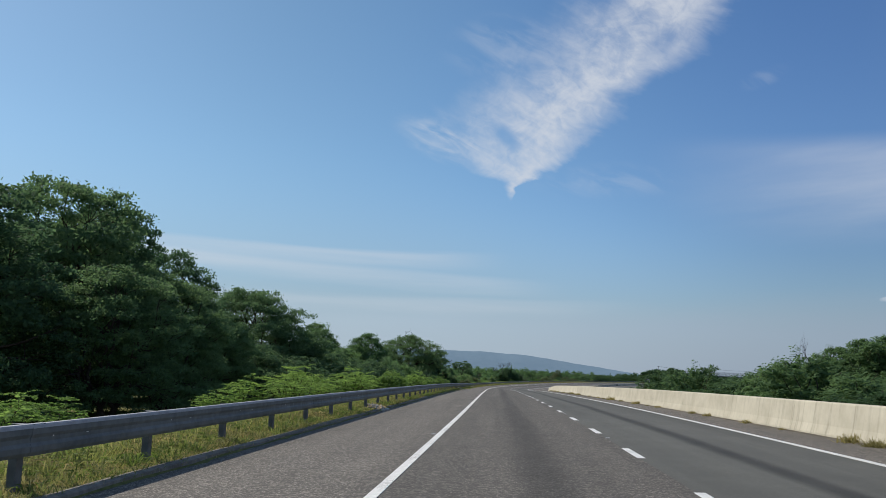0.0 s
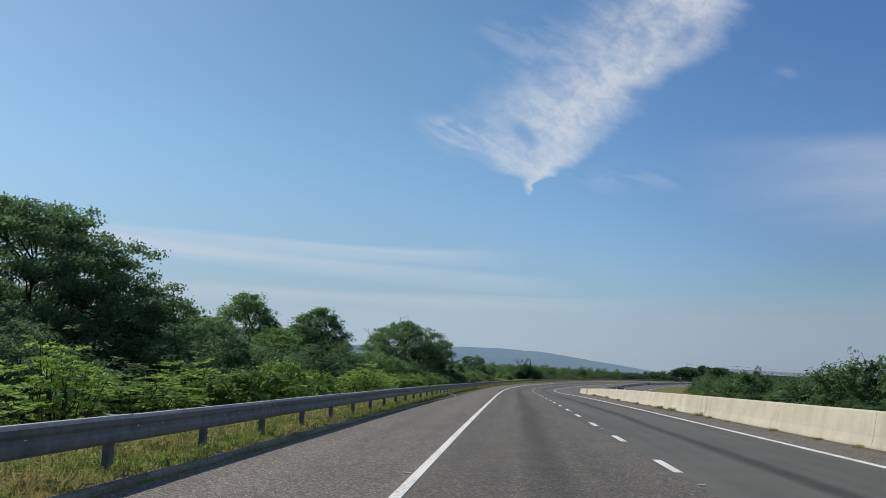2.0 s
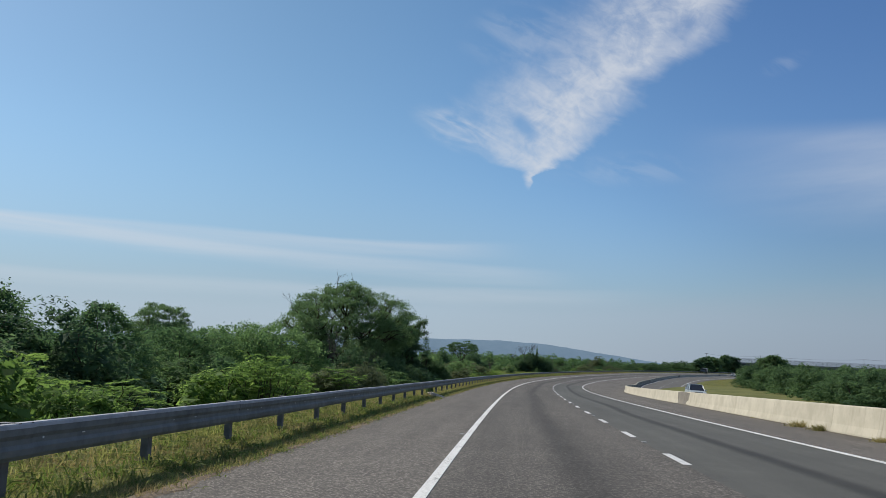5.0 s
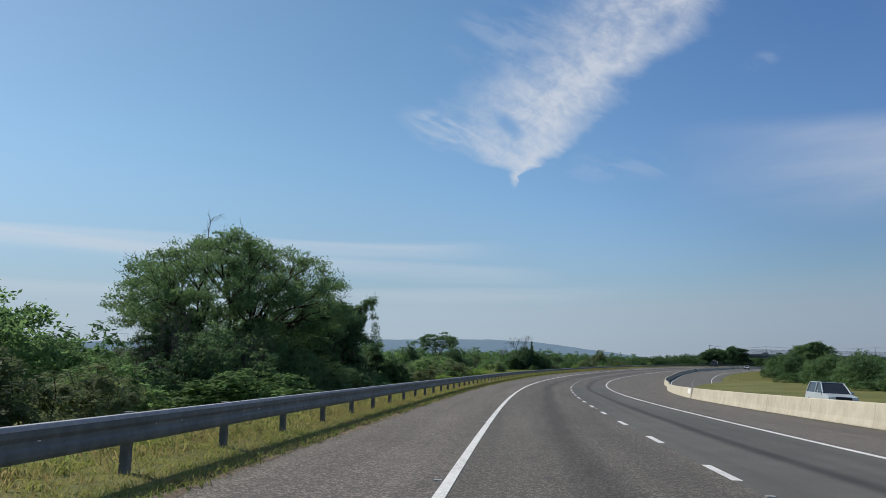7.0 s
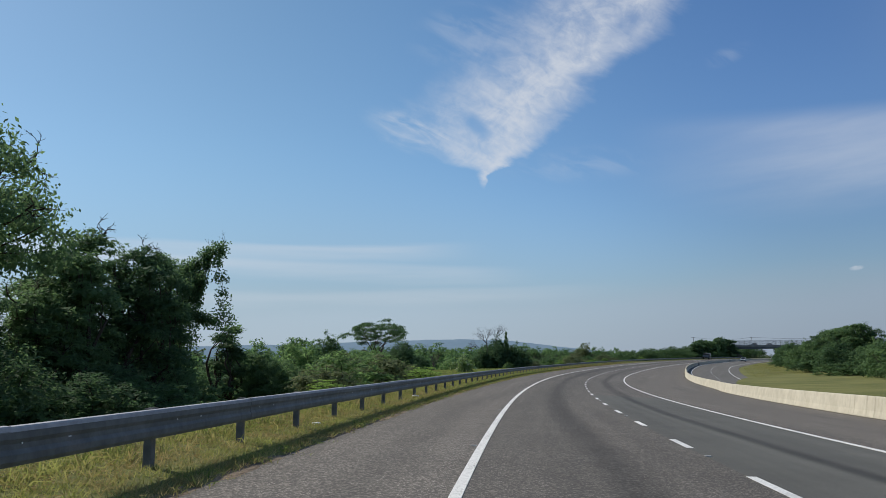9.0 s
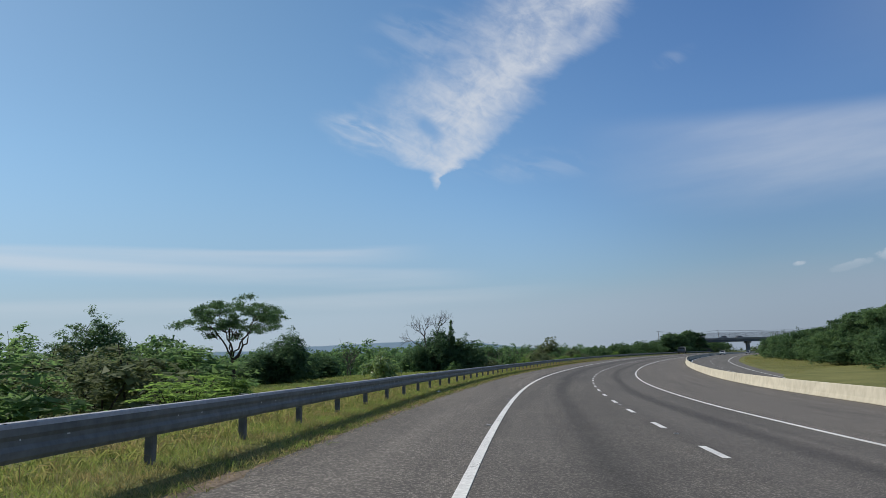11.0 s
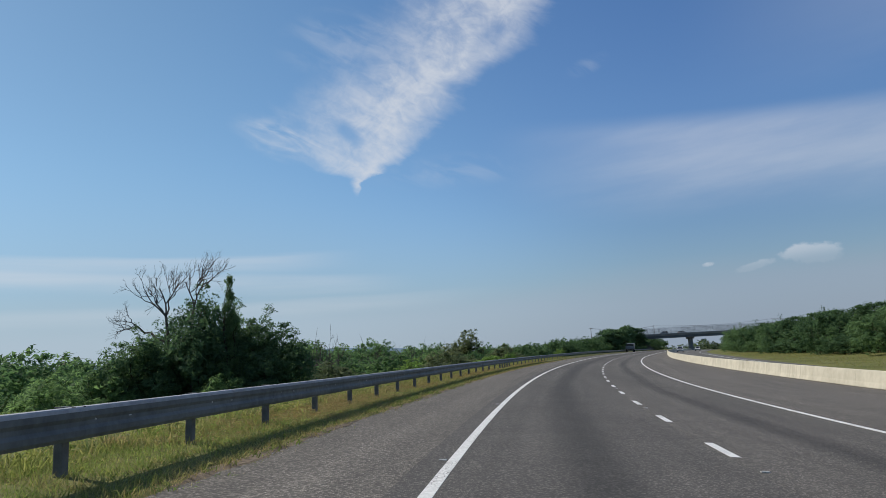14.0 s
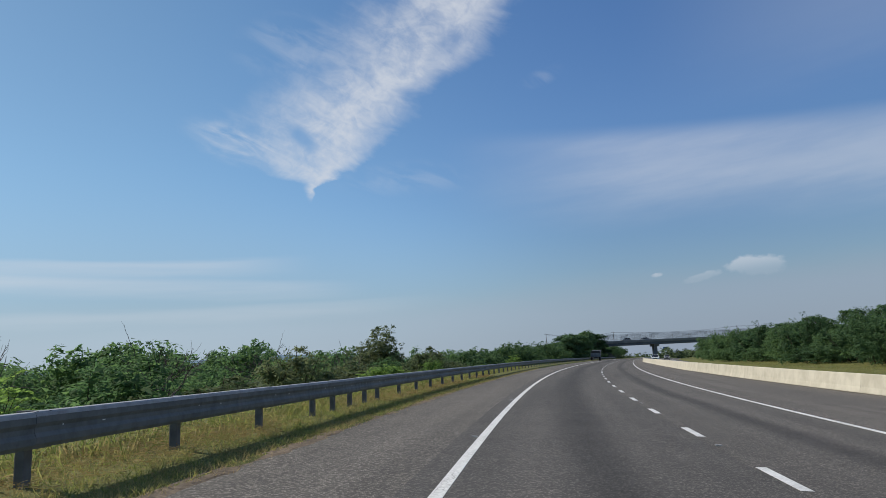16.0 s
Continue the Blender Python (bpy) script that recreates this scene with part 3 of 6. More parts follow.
def fringe_rows(s):
    e = ragged(s)
    w = 0.5 + 0.5 * math.sin(s * 0.61) * math.sin(s * 0.17 + 1)
    return [(e - 0.2 - 0.14 * w, 0.018), (e - 0.08, 0.03), (e + 0.03 + 0.05 * w * math.sin(s * 2.7), 0.012), (e + 0.07 + 0.07 * w, -0.012)]


tagged(sweep("edge_dirt", steps(104, 372, 0.35), fringe_rows, FRINGE), "brown fringe of dry soil and dead grass at the asphalt edge", "dirt", kind="structure")

# ---- guard rail ----
POST_RUNS = ([-26, 0, 7, 14, 21, 28, 45, 53, 59, 84, 88, 98, 102, 109, 113, 115, 117, 230],
             [-66.9, 7.76, 28.43, 48.91, 69.08, 89.42, 136.66, 159.89, 176.98, 249.41, 260.96, 289.45, 300.87, 320.99, 332.46, 338.2, 343.9, 668.2])  # bays counted, and where they stand
EXTRA_POSTS = (115.5, 116.5)
BEAM = [(0.0, -0.155), (0.05, -0.152), (0.074, -0.115), (0.078, -0.06), (0.058, -0.022), (0.058, 0.022), (0.078, 0.06), (0.076, 0.125), (0.062, 0.15), (0.0, 0.155)]


def post_pose(s, u, dz):
    x, y, z = road_point(s, u, dz)
    e = float(np.interp(s, ROAD_S, ROAD_E))
    return pose(x, y, z, 0, math.degrees(e) * 0.5, -math.degrees(heading(s)))


def rounded_box(bm, size, at=(0, 0, 0), bevel=0.0, turn=None):
    r = bmesh.ops.create_cube(bm, size=1.0)
    vs = r["verts"]
    bmesh.ops.scale(bm, vec=size, verts=vs)
    if bevel:
        es = list({e for v in vs for e in v.link_edges})
        made = bmesh.ops.bevel(bm, geom=es, offset=bevel, segments=2, affect="EDGES", profile=0.5)
        vs = list({v for f in made["faces"] for v in f.verts} | {v for v in vs if v.is_valid})
    if turn is not None:
        bmesh.ops.transform(bm, matrix=turn, verts=vs)
    bmesh.ops.translate(bm, vec=at, verts=vs)
    return vs


def rail_post(bm, height):
    """A stout steel post with chamfered corners and a thin cap."""
    rounded_box(bm, (0.1, 0.115, height + 0.3), (0, 0, (height - 0.3) / 2), 0.012)
    rounded_box(bm, (0.108, 0.123, 0.01), (0, 0, height), 0.003)


DARK_MARK = surface("rusted_bolt", (0.02, 0.018, 0.017), (0.05, 0.042, 0.038), 20, 2, 0.9)


def build_rail():
    holder = tagged(empty("guard_rail"), "weathered grey steel guard rail on posts along the verge", "guard rail", kind="structure")
    bm = bmesh.new()
    rail_post(bm, RAIL_TOP - RAIL_FOOT - 0.005)
    first = part("post", bm, POST, holder)
    bm = bmesh.new()
    for y, z, wide, tall in ((0.0, -0.06, 0.055, 0.011), (0.06, 0.025, 0.05, 0.01), (-0.62, 0.03, 0.018, 0.018)):
        rounded_box(bm, (0.05, wide, tall), (0.0, y, z), 0.003)
    bolts = part("bolt_set", bm, PAINT, holder, "pale slot washers and a bolt head on the beam")
    bm = bmesh.new()
    rounded_box(bm, (0.1, 0.1, 0.2), (0, 0, 0), 0.006)
    block = part("spacer_block", bm, POST, holder)
    first_mesh, bolt_mesh, block_mesh = first.data, bolts.data, block.data
    posts, notch = [], None
    bays = sorted([*range(-22, 222), *EXTRA_POSTS])
    for k in bays:
        s = float(np.interp(k, *POST_RUNS))
        if k == int(k):
            posts.append(s)
        for i, (mesh, nm, u, dz) in enumerate(((first_mesh, "post", RAIL_U - 0.06, RAIL_FOOT), (block_mesh, "spacer_block", RAIL_U + 0.045, RAIL_TOP - 0.17), (bolt_mesh, "bolt_set", RAIL_U + 0.125, RAIL_TOP - 0.17))):
            if i and s > 400:
                continue
            if k == bays[0]:
                ob = (first, block, bolts)[i]
            else:
                ob = new(nm, mesh)
                ob.parent = holder
            ob.matrix_basis = post_pose(s + (0.9 if i == 2 else 0), u, dz)
        if s < 400 and k % 2 == 0:
            for off in (-0.09, 0.09):
                if notch is None:
                    bm = bmesh.new()
                    rounded_box(bm, (0.075, 0.03, 0.03), (0, 0, 0))
                    ob = part("splice_bolt", bm, DARK_MARK, holder, "dark bolt at a beam joint")
                    notch = ob.data
                else:
                    ob = new("splice_bolt", notch)
                    ob.parent = holder
                ob.matrix_basis = post_pose(s + off, RAIL_U + 0.115, RAIL_TOP - 0.01)
    i = 0
    while i + 2 < len(posts):
        a, b = posts[i], posts[i + 2]

        def rows(s, lift=0.0):
            front = [(RAIL_U + 0.09 + x * 0.9, RAIL_TOP - 0.16 + z * 1.03) for x, z in BEAM]
            back = [(RAIL_U + 0.09 + x * 0.9 - 0.008, RAIL_TOP - 0.16 + z * 1.03) for x, z in reversed(BEAM)]
            return front + back
        sweep("beam_panel", steps(a - 0.12, b + 0.12, 1.4), lambda s, a=a: [(u + 0.004 * ((i // 2) % 2), z + 0.003 * math.sin(i * 1.7)) for u, z in rows(s)], STEEL, holder, closed=True, caps=True)
        # strip along the beam top that carries the painted-in light
        edge = [(RAIL_U + 0.07, RAIL_TOP + 0.003), (RAIL_U + 0.09, RAIL_TOP + 0.006), (RAIL_U + 0.145, RAIL_TOP + 0.003), (RAIL_U + 0.157, RAIL_TOP - 0.01), (RAIL_U + 0.163, RAIL_TOP - 0.04)]
        sweep("beam_edge", steps(a - 0.12, b + 0.12, 1.4), lambda s: [(u + 0.004 * ((i // 2) % 2), z + 0.003 * math.sin(i * 1.7)) for u, z in edge], TOPLIT_STEEL, holder, "worn top edge, coloured paler as if lit from above")
        i += 2


build_rail()


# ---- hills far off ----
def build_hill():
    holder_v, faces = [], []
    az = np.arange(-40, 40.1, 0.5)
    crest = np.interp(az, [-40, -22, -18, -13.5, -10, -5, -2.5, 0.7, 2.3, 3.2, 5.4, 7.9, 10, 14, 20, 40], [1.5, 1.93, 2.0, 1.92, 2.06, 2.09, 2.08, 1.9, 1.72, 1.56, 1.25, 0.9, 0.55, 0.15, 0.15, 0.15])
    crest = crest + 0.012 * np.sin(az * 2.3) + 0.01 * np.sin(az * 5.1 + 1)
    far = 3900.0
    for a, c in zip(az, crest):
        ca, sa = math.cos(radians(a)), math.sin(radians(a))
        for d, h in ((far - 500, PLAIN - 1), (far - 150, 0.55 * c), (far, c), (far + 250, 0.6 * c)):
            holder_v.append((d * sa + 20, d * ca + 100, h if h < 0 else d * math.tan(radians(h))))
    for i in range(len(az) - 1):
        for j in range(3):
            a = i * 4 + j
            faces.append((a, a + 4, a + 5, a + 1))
    tagged(mesh_object("backdrop_hills", holder_v, faces, HAZE_HILL, smooth_faces=True), "long low far hills, coloured blue to stand for haze", "hills", kind="structure")


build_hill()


# ---- plants ----
class Soup:
    """Gathers many small faces into one mesh."""
    def __init__(self):
        self.v, self.f, self.count = [], [], 0

    def leaves(self, centre, along, across):
        """Leaves: pointed three-cornered blades of half-axes along and across at the centres."""
        m = len(centre)
        pts = np.stack([centre - along * 0.8 - across, centre + along * 1.2, centre - along * 0.8 + across], 1).reshape(-1, 3)
        self.v.append(pts)
        self.f.append((np.arange(m * 3) + self.count).reshape(m, 3))
        self.count += m * 3

    def blades(self, centre, along, across):
        """Leaves: four-cornered lozenges of half-axes along and across at the centres."""
        m = len(centre)
        self.v.append(np.stack([centre - along, centre + across, centre + along, centre - across], 1).reshape(-1, 3))
        self.f.append((np.arange(m * 4) + self.count).reshape(m, 4))
        self.count += m * 4

    def tube(self, path, radii, sides=6):
        path = np.asarray(path, float)
        m = len(path)
        d = np.gradient(path, axis=0)
        d /= np.linalg.norm(d, axis=1, keepdims=True) + 1e-9
        ref = np.where(np.abs(d[:, 2:3]) > 0.9, [[1.0, 0, 0]], [[0, 0, 1.0]])
        a = np.cross(d, ref)
        a /= np.linalg.norm(a, axis=1, keepdims=True) + 1e-9
        b = np.cross(d, a)
        th = np.arange(sides) * 2 * np.pi / sides
        ring = path[:, None, :] + np.asarray(radii)[:, None, None] * (np.cos(th)[None, :, None] * a[:, None, :] + np.sin(th)[None, :, None] * b[:, None, :])
        self.v.append(ring.reshape(-1, 3))
        i, j = np.meshgrid(np.arange(m - 1), np.arange(sides), indexing="ij")
        jn = (j + 1) % sides
        q = np.stack([i * sides + j, i * sides + jn, (i + 1) * sides + jn, (i + 1) * sides + j], -1).reshape(-1, 4)
        self.f.append(q + self.count)
        self.count += m * sides

    def mesh(self, name, mat):
        v = np.concatenate(self.v)
        f = np.concatenate(self.f)
        me = bpy.data.meshes.new(name)
        me.vertices.add(len(v))
        me.vertices.foreach_set("co", v.astype(np.float32).ravel())
        me.loops.add(f.size)
        me.loops.foreach_set("vertex_index", f.astype(np.int32).ravel())
        me.polygons.add(len(f))
        me.polygons.foreach_set("loop_start", (np.arange(len(f)) * f.shape[1]).astype(np.int32))
        me.update(calc_edges=True)
        me.materials.append(mat)
        return me


def unit(v):
    return v / (np.linalg.norm(v, axis=-1, keepdims=True) + 1e-9)


def foliage(soup, rng, lobes, clumps_per_m2, leaves, leaf, clump_r, droop=0.0, shell=0.65, flat=1.0, low=-0.5):
    """Leaves in small clumps over the lobes (x, y, z, rx, ry, rz)."""
    for x, y, z, rx, ry, rz in lobes:
        area = 4 * math.pi * ((rx * ry + rx * rz + ry * rz) / 3)
        m = max(3, int(area * clumps_per_m2))
        d = unit(rng.normal(size=(m, 3)))
        d[:, 2] = np.where(d[:, 2] < low, -d[:, 2] * 0.5, d[:, 2])
        rad = shell + (1 - shell) * rng.random((m, 1)) ** 0.6
        bump = 1 + 0.18 * np.sin(d[:, :1] * 7 + x) * np.cos(d[:, 1:2] * 6 + y)
        c = np.array([x, y, z]) + d * rad * bump * np.array([rx, ry, rz])
        size = clump_r * (0.6 + 0.8 * rng.random((m, 1)))
        cc = np.repeat(c, leaves, 0)
        sz = np.repeat(size, leaves, 0)
        dd = unit(rng.normal(size=(len(cc), 3)))
        at = cc + dd * sz * rng.random((len(cc), 1)) ** 0.4 * np.array([1, 1, 0.65 * flat])
        at[:, 2] -= droop * sz[:, 0] * rng.random(len(cc))
        nor = unit(dd * 0.6 + np.repeat(d, leaves, 0) * 0.4 + np.array([0, 0, 0.7]) + 0.5 * rng.normal(size=dd.shape))
        al = unit(np.cross(nor, rng.normal(size=nor.shape)))
        ac = np.cross(nor, al)
        ln = leaf * (0.6 + 0.8 * rng.random((len(cc), 1)))
        soup.leaves(at, al * ln, ac * ln * 0.48)


def limb(rng, start, end, bend=0.12, count=6):
    start, end = np.asarray(start, float), np.asarray(end, float)
    t = np.linspace(0, 1, count)[:, None]
    length = np.linalg.norm(end - start)
    mid = rng.normal(size=3) * bend * length
    wob = rng.normal(size=(count, 3)) * 0.03 * length
    wob[0] = wob[-1] = 0
    return start + (end - start) * t + 4 * t * (1 - t) * mid * 0.5 + wob


def bare_branches(soup, rng, start, direction, length, radius, depth, spread=0.55, up=0.12):
    end = np.asarray(start) + unit(np.asarray(direction, float)) * length
    path = limb(rng, start, end, 0.12, 5)
    soup.tube(path, np.linspace(radius, radius * 0.6, 5), 5 if depth > 2 else 3)
    if depth <= 0:
        return
    for _ in range(int(rng.integers(2, 4))):
        k = rng.uniform(0.45, 1.0)
        at = path[min(4, int(round(k * 4)))]
        d = unit(unit(np.asarray(direction, float)) + rng.normal(size=3) * spread + np.array([0, 0, up]))
        bare_branches(soup, rng, at, d, length * rng.uniform(0.55, 0.8), radius * 0.62, depth - 1, spread, up)


def make_tree(name, seed, height, crown_r, crown_base, leaf_mat, leaf=0.14, density=1.0, dead=0, dead_len=0.0, label="", lobes_n=12):
    """A broad-leaved tree: tapered trunk, limbs to the crown's lobes, a crown of leaf clumps, and some bare twigs."""
    rng = np.random.default_rng(seed)
    tree = empty(name)
    wood, lobes = Soup(), []
    tr = 0.025 * height
    deep = height - crown_base
    for i in range(lobes_n):
        a = 2.4 * i + rng.uniform(-0.4, 0.4)
        z = crown_base + deep * (1 - (i + 0.5) / lobes_n) * 0.92
        h = (z - crown_base) / deep
        r = crown_r * rng.uniform(0.35, 0.72) * (1.1 - 0.75 * h ** 1.6)
        k = crown_r * rng.uniform(0.26, 0.42)
        lobes.append((r * math.cos(a), r * math.sin(a), min(z, height - 0.7 * k), k, k, k * rng.uniform(0.65, 0.95)))
    lobes.append((0, 0, crown_base + deep * 0.45, crown_r * 0.45, crown_r * 0.45, deep * 0.38))
    tallest = max(l[2] + 0.9 * l[5] for l in lobes)
    lobes = [(x, y, z * height / tallest, rx, ry, rz) for x, y, z, rx, ry, rz in lobes]
    fork = np.array([rng.uniform(-0.2, 0.2), rng.uniform(-0.2, 0.2), max(0.8, crown_base * 0.75)])
    wood.tube(limb(rng, (0, 0, -0.6), fork, 0.08, 6), np.linspace(tr * 1.25, tr * 0.8, 6), 8)
    for lx, ly, lz, rx, ry, rz in lobes:
        path = limb(rng, fork, (lx, ly, lz), 0.2, 7)
        wood.tube(path, np.linspace(tr * 0.5, tr * 0.1, 7), 5)
        for _ in range(4):
            wood.tube(limb(rng, path[int(rng.integers(3, 6))], np.array((lx, ly, lz)) + unit(rng.normal(size=3)) * np.array((rx, ry, rz)) * 0.8, 0.15, 4), np.linspace(tr * 0.16, tr * 0.04, 4), 3)
    for i in range(dead):
        lx, ly, lz, rx, ry, rz = lobes[int(rng.integers(len(lobes)))]
        side = np.array((lx, ly)) / crown_r
        bare_branches(wood, rng, (lx, ly, lz + 0.4 * rz), (side[0] * 1.3 + rng.normal() * 0.35, side[1] * 1.3 + rng.normal() * 0.35, 0.75), dead_len or max(0.8, crown_r * 0.13), 0.05, 3, 0.7)
    ob = new("trunk", wood.mesh("trunk", BARK))
    ob.parent = tree
    crown = Soup()
    foliage(crown, rng, lobes, 1.6 * density / (leaf / 0.14) ** 1.7, 30, leaf, 0.5 * (leaf / 0.14) ** 0.5, shell=0.6, droop=0.3)
    foliage(crown, rng, [(x, y, z, rx * 0.72, ry * 0.72, rz * 0.7) for x, y, z, rx, ry, rz in lobes], 0.55, 12, 0.3, 0.5, shell=0.5)
    ob = new("crown", crown.mesh("crown", leaf_mat))
    ob.parent = tree
    return tagged(tree, label, "tree")


def clusters(rng, pts, count):
    """Which of count near groups each of the places belongs to."""
    mid = pts[rng.choice(len(pts), count, replace=False)]
    for _ in range(6):
        near = np.argmin(((pts[:, None] - mid[None]) ** 2).sum(-1), 1)
        mid = np.array([pts[near == k].mean(0) if (near == k).any() else mid[k] for k in range(count)])
    return near


def pad_leaves(soup, rng, centre, size, leaves, leaf, flat, droop):
    """A pad of foliage at the end of a twig: several tufts, flat on top and drooping at the rim."""
    tufts = 6
    a = rng.uniform(0, 6.28, tufts)
    q = np.sqrt(rng.random(tufts)) * 0.85
    heart = np.stack([q * np.cos(a), q * np.sin(a), rng.normal(size=tufts) * 0.25 * flat - droop * q * q], -1) * size
    at = centre + heart[rng.integers(0, tufts, leaves)] + rng.normal(size=(leaves, 3)) * size * np.array([0.23, 0.23, 0.2 * flat + 0.05])
    nor = unit(rng.normal(size=(leaves, 3)) + np.array([0, 0, 0.5]))
    along = unit(np.cross(nor, rng.normal(size=nor.shape)))
    across = np.cross(nor, along)
    ln = leaf * (0.65 + 0.8 * rng.random((leaves, 1)))
    soup.blades(at, along * ln, across * ln * 0.5)


def padded_tree(name, seed, height, reach, base, profile, pads, pad_r, leaf_mat, leaf=0.11, leaves=130, label="", limbs=7, flat=0.4, droop=0.25, inner=0.45, dead=0, dead_len=1.2, trunk_r=None, fork_z=None, stems=1, low_dead=False):
    """A tree grown limb by limb: trunk, main limbs, boughs and twigs that each carry a pad of leaves; profile gives the crown's reach by its height."""
    rng = np.random.default_rng(seed)
    tree = empty(name)
    wood, crown = Soup(), Soup()
    tr = trunk_r or 0.02 * height
    h = rng.random(pads)
    hs, rs = zip(*profile)
    weight = np.interp(h, hs, rs)
    h = np.sort(np.where(rng.random(pads) < weight, h, rng.random(pads)))
    ang = np.arange(pads) * 2.39996 + rng.normal(size=pads) * 0.5
    far = reach * np.interp(h, hs, rs) * (1 - inner * rng.random(pads) ** 1.6) * (1 + 0.12 * np.sin(3 * ang + seed) + 0.08 * np.sin(5 * ang + 2 * seed))
    top = height - 0.5 * flat * pad_r
    pts = np.stack([far * np.cos(ang), far * np.sin(ang), base + (top - base) * h + 0.25 * rng.normal(size=pads) * pad_r], -1)
    pts[:, 2] = np.minimum(pts[:, 2], top)
    fork_h = fork_z or max(0.9, base * 0.75)
    main = clusters(rng, pts, limbs)
    forks = []
    for i in range(stems):
        foot = np.array([0.5 * i * math.cos(2.1 * i), 0.5 * i * math.sin(2.1 * i), -0.5])
        fork = np.array([foot[0] * 1.6 + rng.uniform(-0.25, 0.25), foot[1] * 1.6 + rng.uniform(-0.25, 0.25), fork_h])
        wood.tube(limb(rng, foot, fork, 0.06, 6), np.linspace(tr * 1.3, tr * 0.85, 6), 8)
        forks.append(fork)
    for k in range(limbs):
        own = pts[main == k]
        if not len(own):
            continue
        fork = forks[k % stems]
        knee = fork + (own.mean(0) - fork) * 0.55 + np.array([0, 0, 0.06 * height])
        wood.tube(limb(rng, fork, knee, 0.1, 7), np.linspace(tr * 0.62, tr * 0.34, 7), 6)
        count = max(1, len(own) // 5)
        near = clusters(rng, own, count)
        for j in range(count):
            group = own[near == j]
            if not len(group):
                continue
            bough = knee + (group.mean(0) - knee) * 0.72
            wood.tube(limb(rng, knee, bough, 0.14, 6), np.linspace(tr * 0.32, tr * 0.14, 6), 5)
            for p in group:
                wood.tube(limb(rng, bough, p, 0.12, 4), np.linspace(tr * 0.13, tr * 0.04, 4), 3)
    for _ in range(dead):
        p = pts[int(rng.integers(0, pads // 5) if low_dead else rng.integers(pads // 3, pads))]
        out = np.array([p[0] / reach, p[1] / reach, 0])
        bare_branches(wood, rng, p * (0.55, 0.55, 1.0) - np.array([0, 0, 0.9]) if low_dead else p - np.array([0, 0, 0.3]), out * 0.9 + np.array([0, 0, 0.35 if low_dead else 0.7]) + rng.normal(size=3) * 0.3, dead_len * rng.uniform(0.6, 1.2), 0.045, 3, 0.6)
    for p in pts:
        size = pad_r * rng.uniform(0.7, 1.3)
        pad_leaves(crown, rng, p, size, int(leaves * (size / pad_r) ** 2), leaf, flat, droop)
    for nm, soup, mat in (("trunk", wood, BARK), ("crown", crown, leaf_mat)):
        ob = new(nm, soup.mesh(nm, mat))
        ob.parent = tree
    return tagged(tree, label, "tree")


def frond_shrub(name, seed, radius, height, leaf_mat, label, stems=26):
    """A shrub of arching stems that carry feathered leaves, each a rib with pairs of leaflets."""
    rng = np.random.default_rng(seed)
    bush = empty(name)
    wood, green = Soup(), Soup()
    for i in range(stems):
        a, q = 2.4 * i + rng.uniform(-0.4, 0.4), math.sqrt((i + 0.5) / stems)
        tip = np.array([radius * 0.75 * q * math.cos(a), radius * 0.75 * q * math.sin(a), height * (1 - 0.4 * q ** 2) * rng.uniform(0.65, 1.0)])
        foot = np.array([tip[0] * 0.25, tip[1] * 0.25, -0.3])
        stem = limb(rng, foot, tip, 0.1, 6)
        wood.tube(stem, np.linspace(0.028, 0.008, 6), 4)
        for j in range(9):
            b = 2.4 * j + rng.uniform(-0.5, 0.5)
            start = stem[min(5, 2 + j // 2)]
            way = np.array([math.cos(b), math.sin(b), rng.uniform(0.1, 0.7)])
            length = rng.uniform(0.4, 0.7)
            t = np.linspace(0.15, 1, 11)[:, None]
            rib = start + unit(way) * length * t - np.array([0, 0, 0.35 * length]) * t ** 2
            out = unit(np.cross(way, [0, 0, 1.0]))
            wide = 0.19 * np.sin(np.pi * (0.2 + 0.75 * t))
            for turn in (-1, 1):
                along = unit(out * turn + unit(way) * 0.35 + rng.normal(size=(11, 3)) * 0.12) * wide * 0.5
                green.blades(rib + along, along, unit(np.cross(along, [0, 0, 1.0]) + rng.normal(size=(11, 3)) * 0.3) * 0.028)
    for nm, soup, mat in (("stem_frame", wood, BARK), ("foliage", green, leaf_mat)):
        ob = new(nm, soup.mesh(nm, mat))
        ob.parent = bush
    return tagged(bush, label, "shrub")


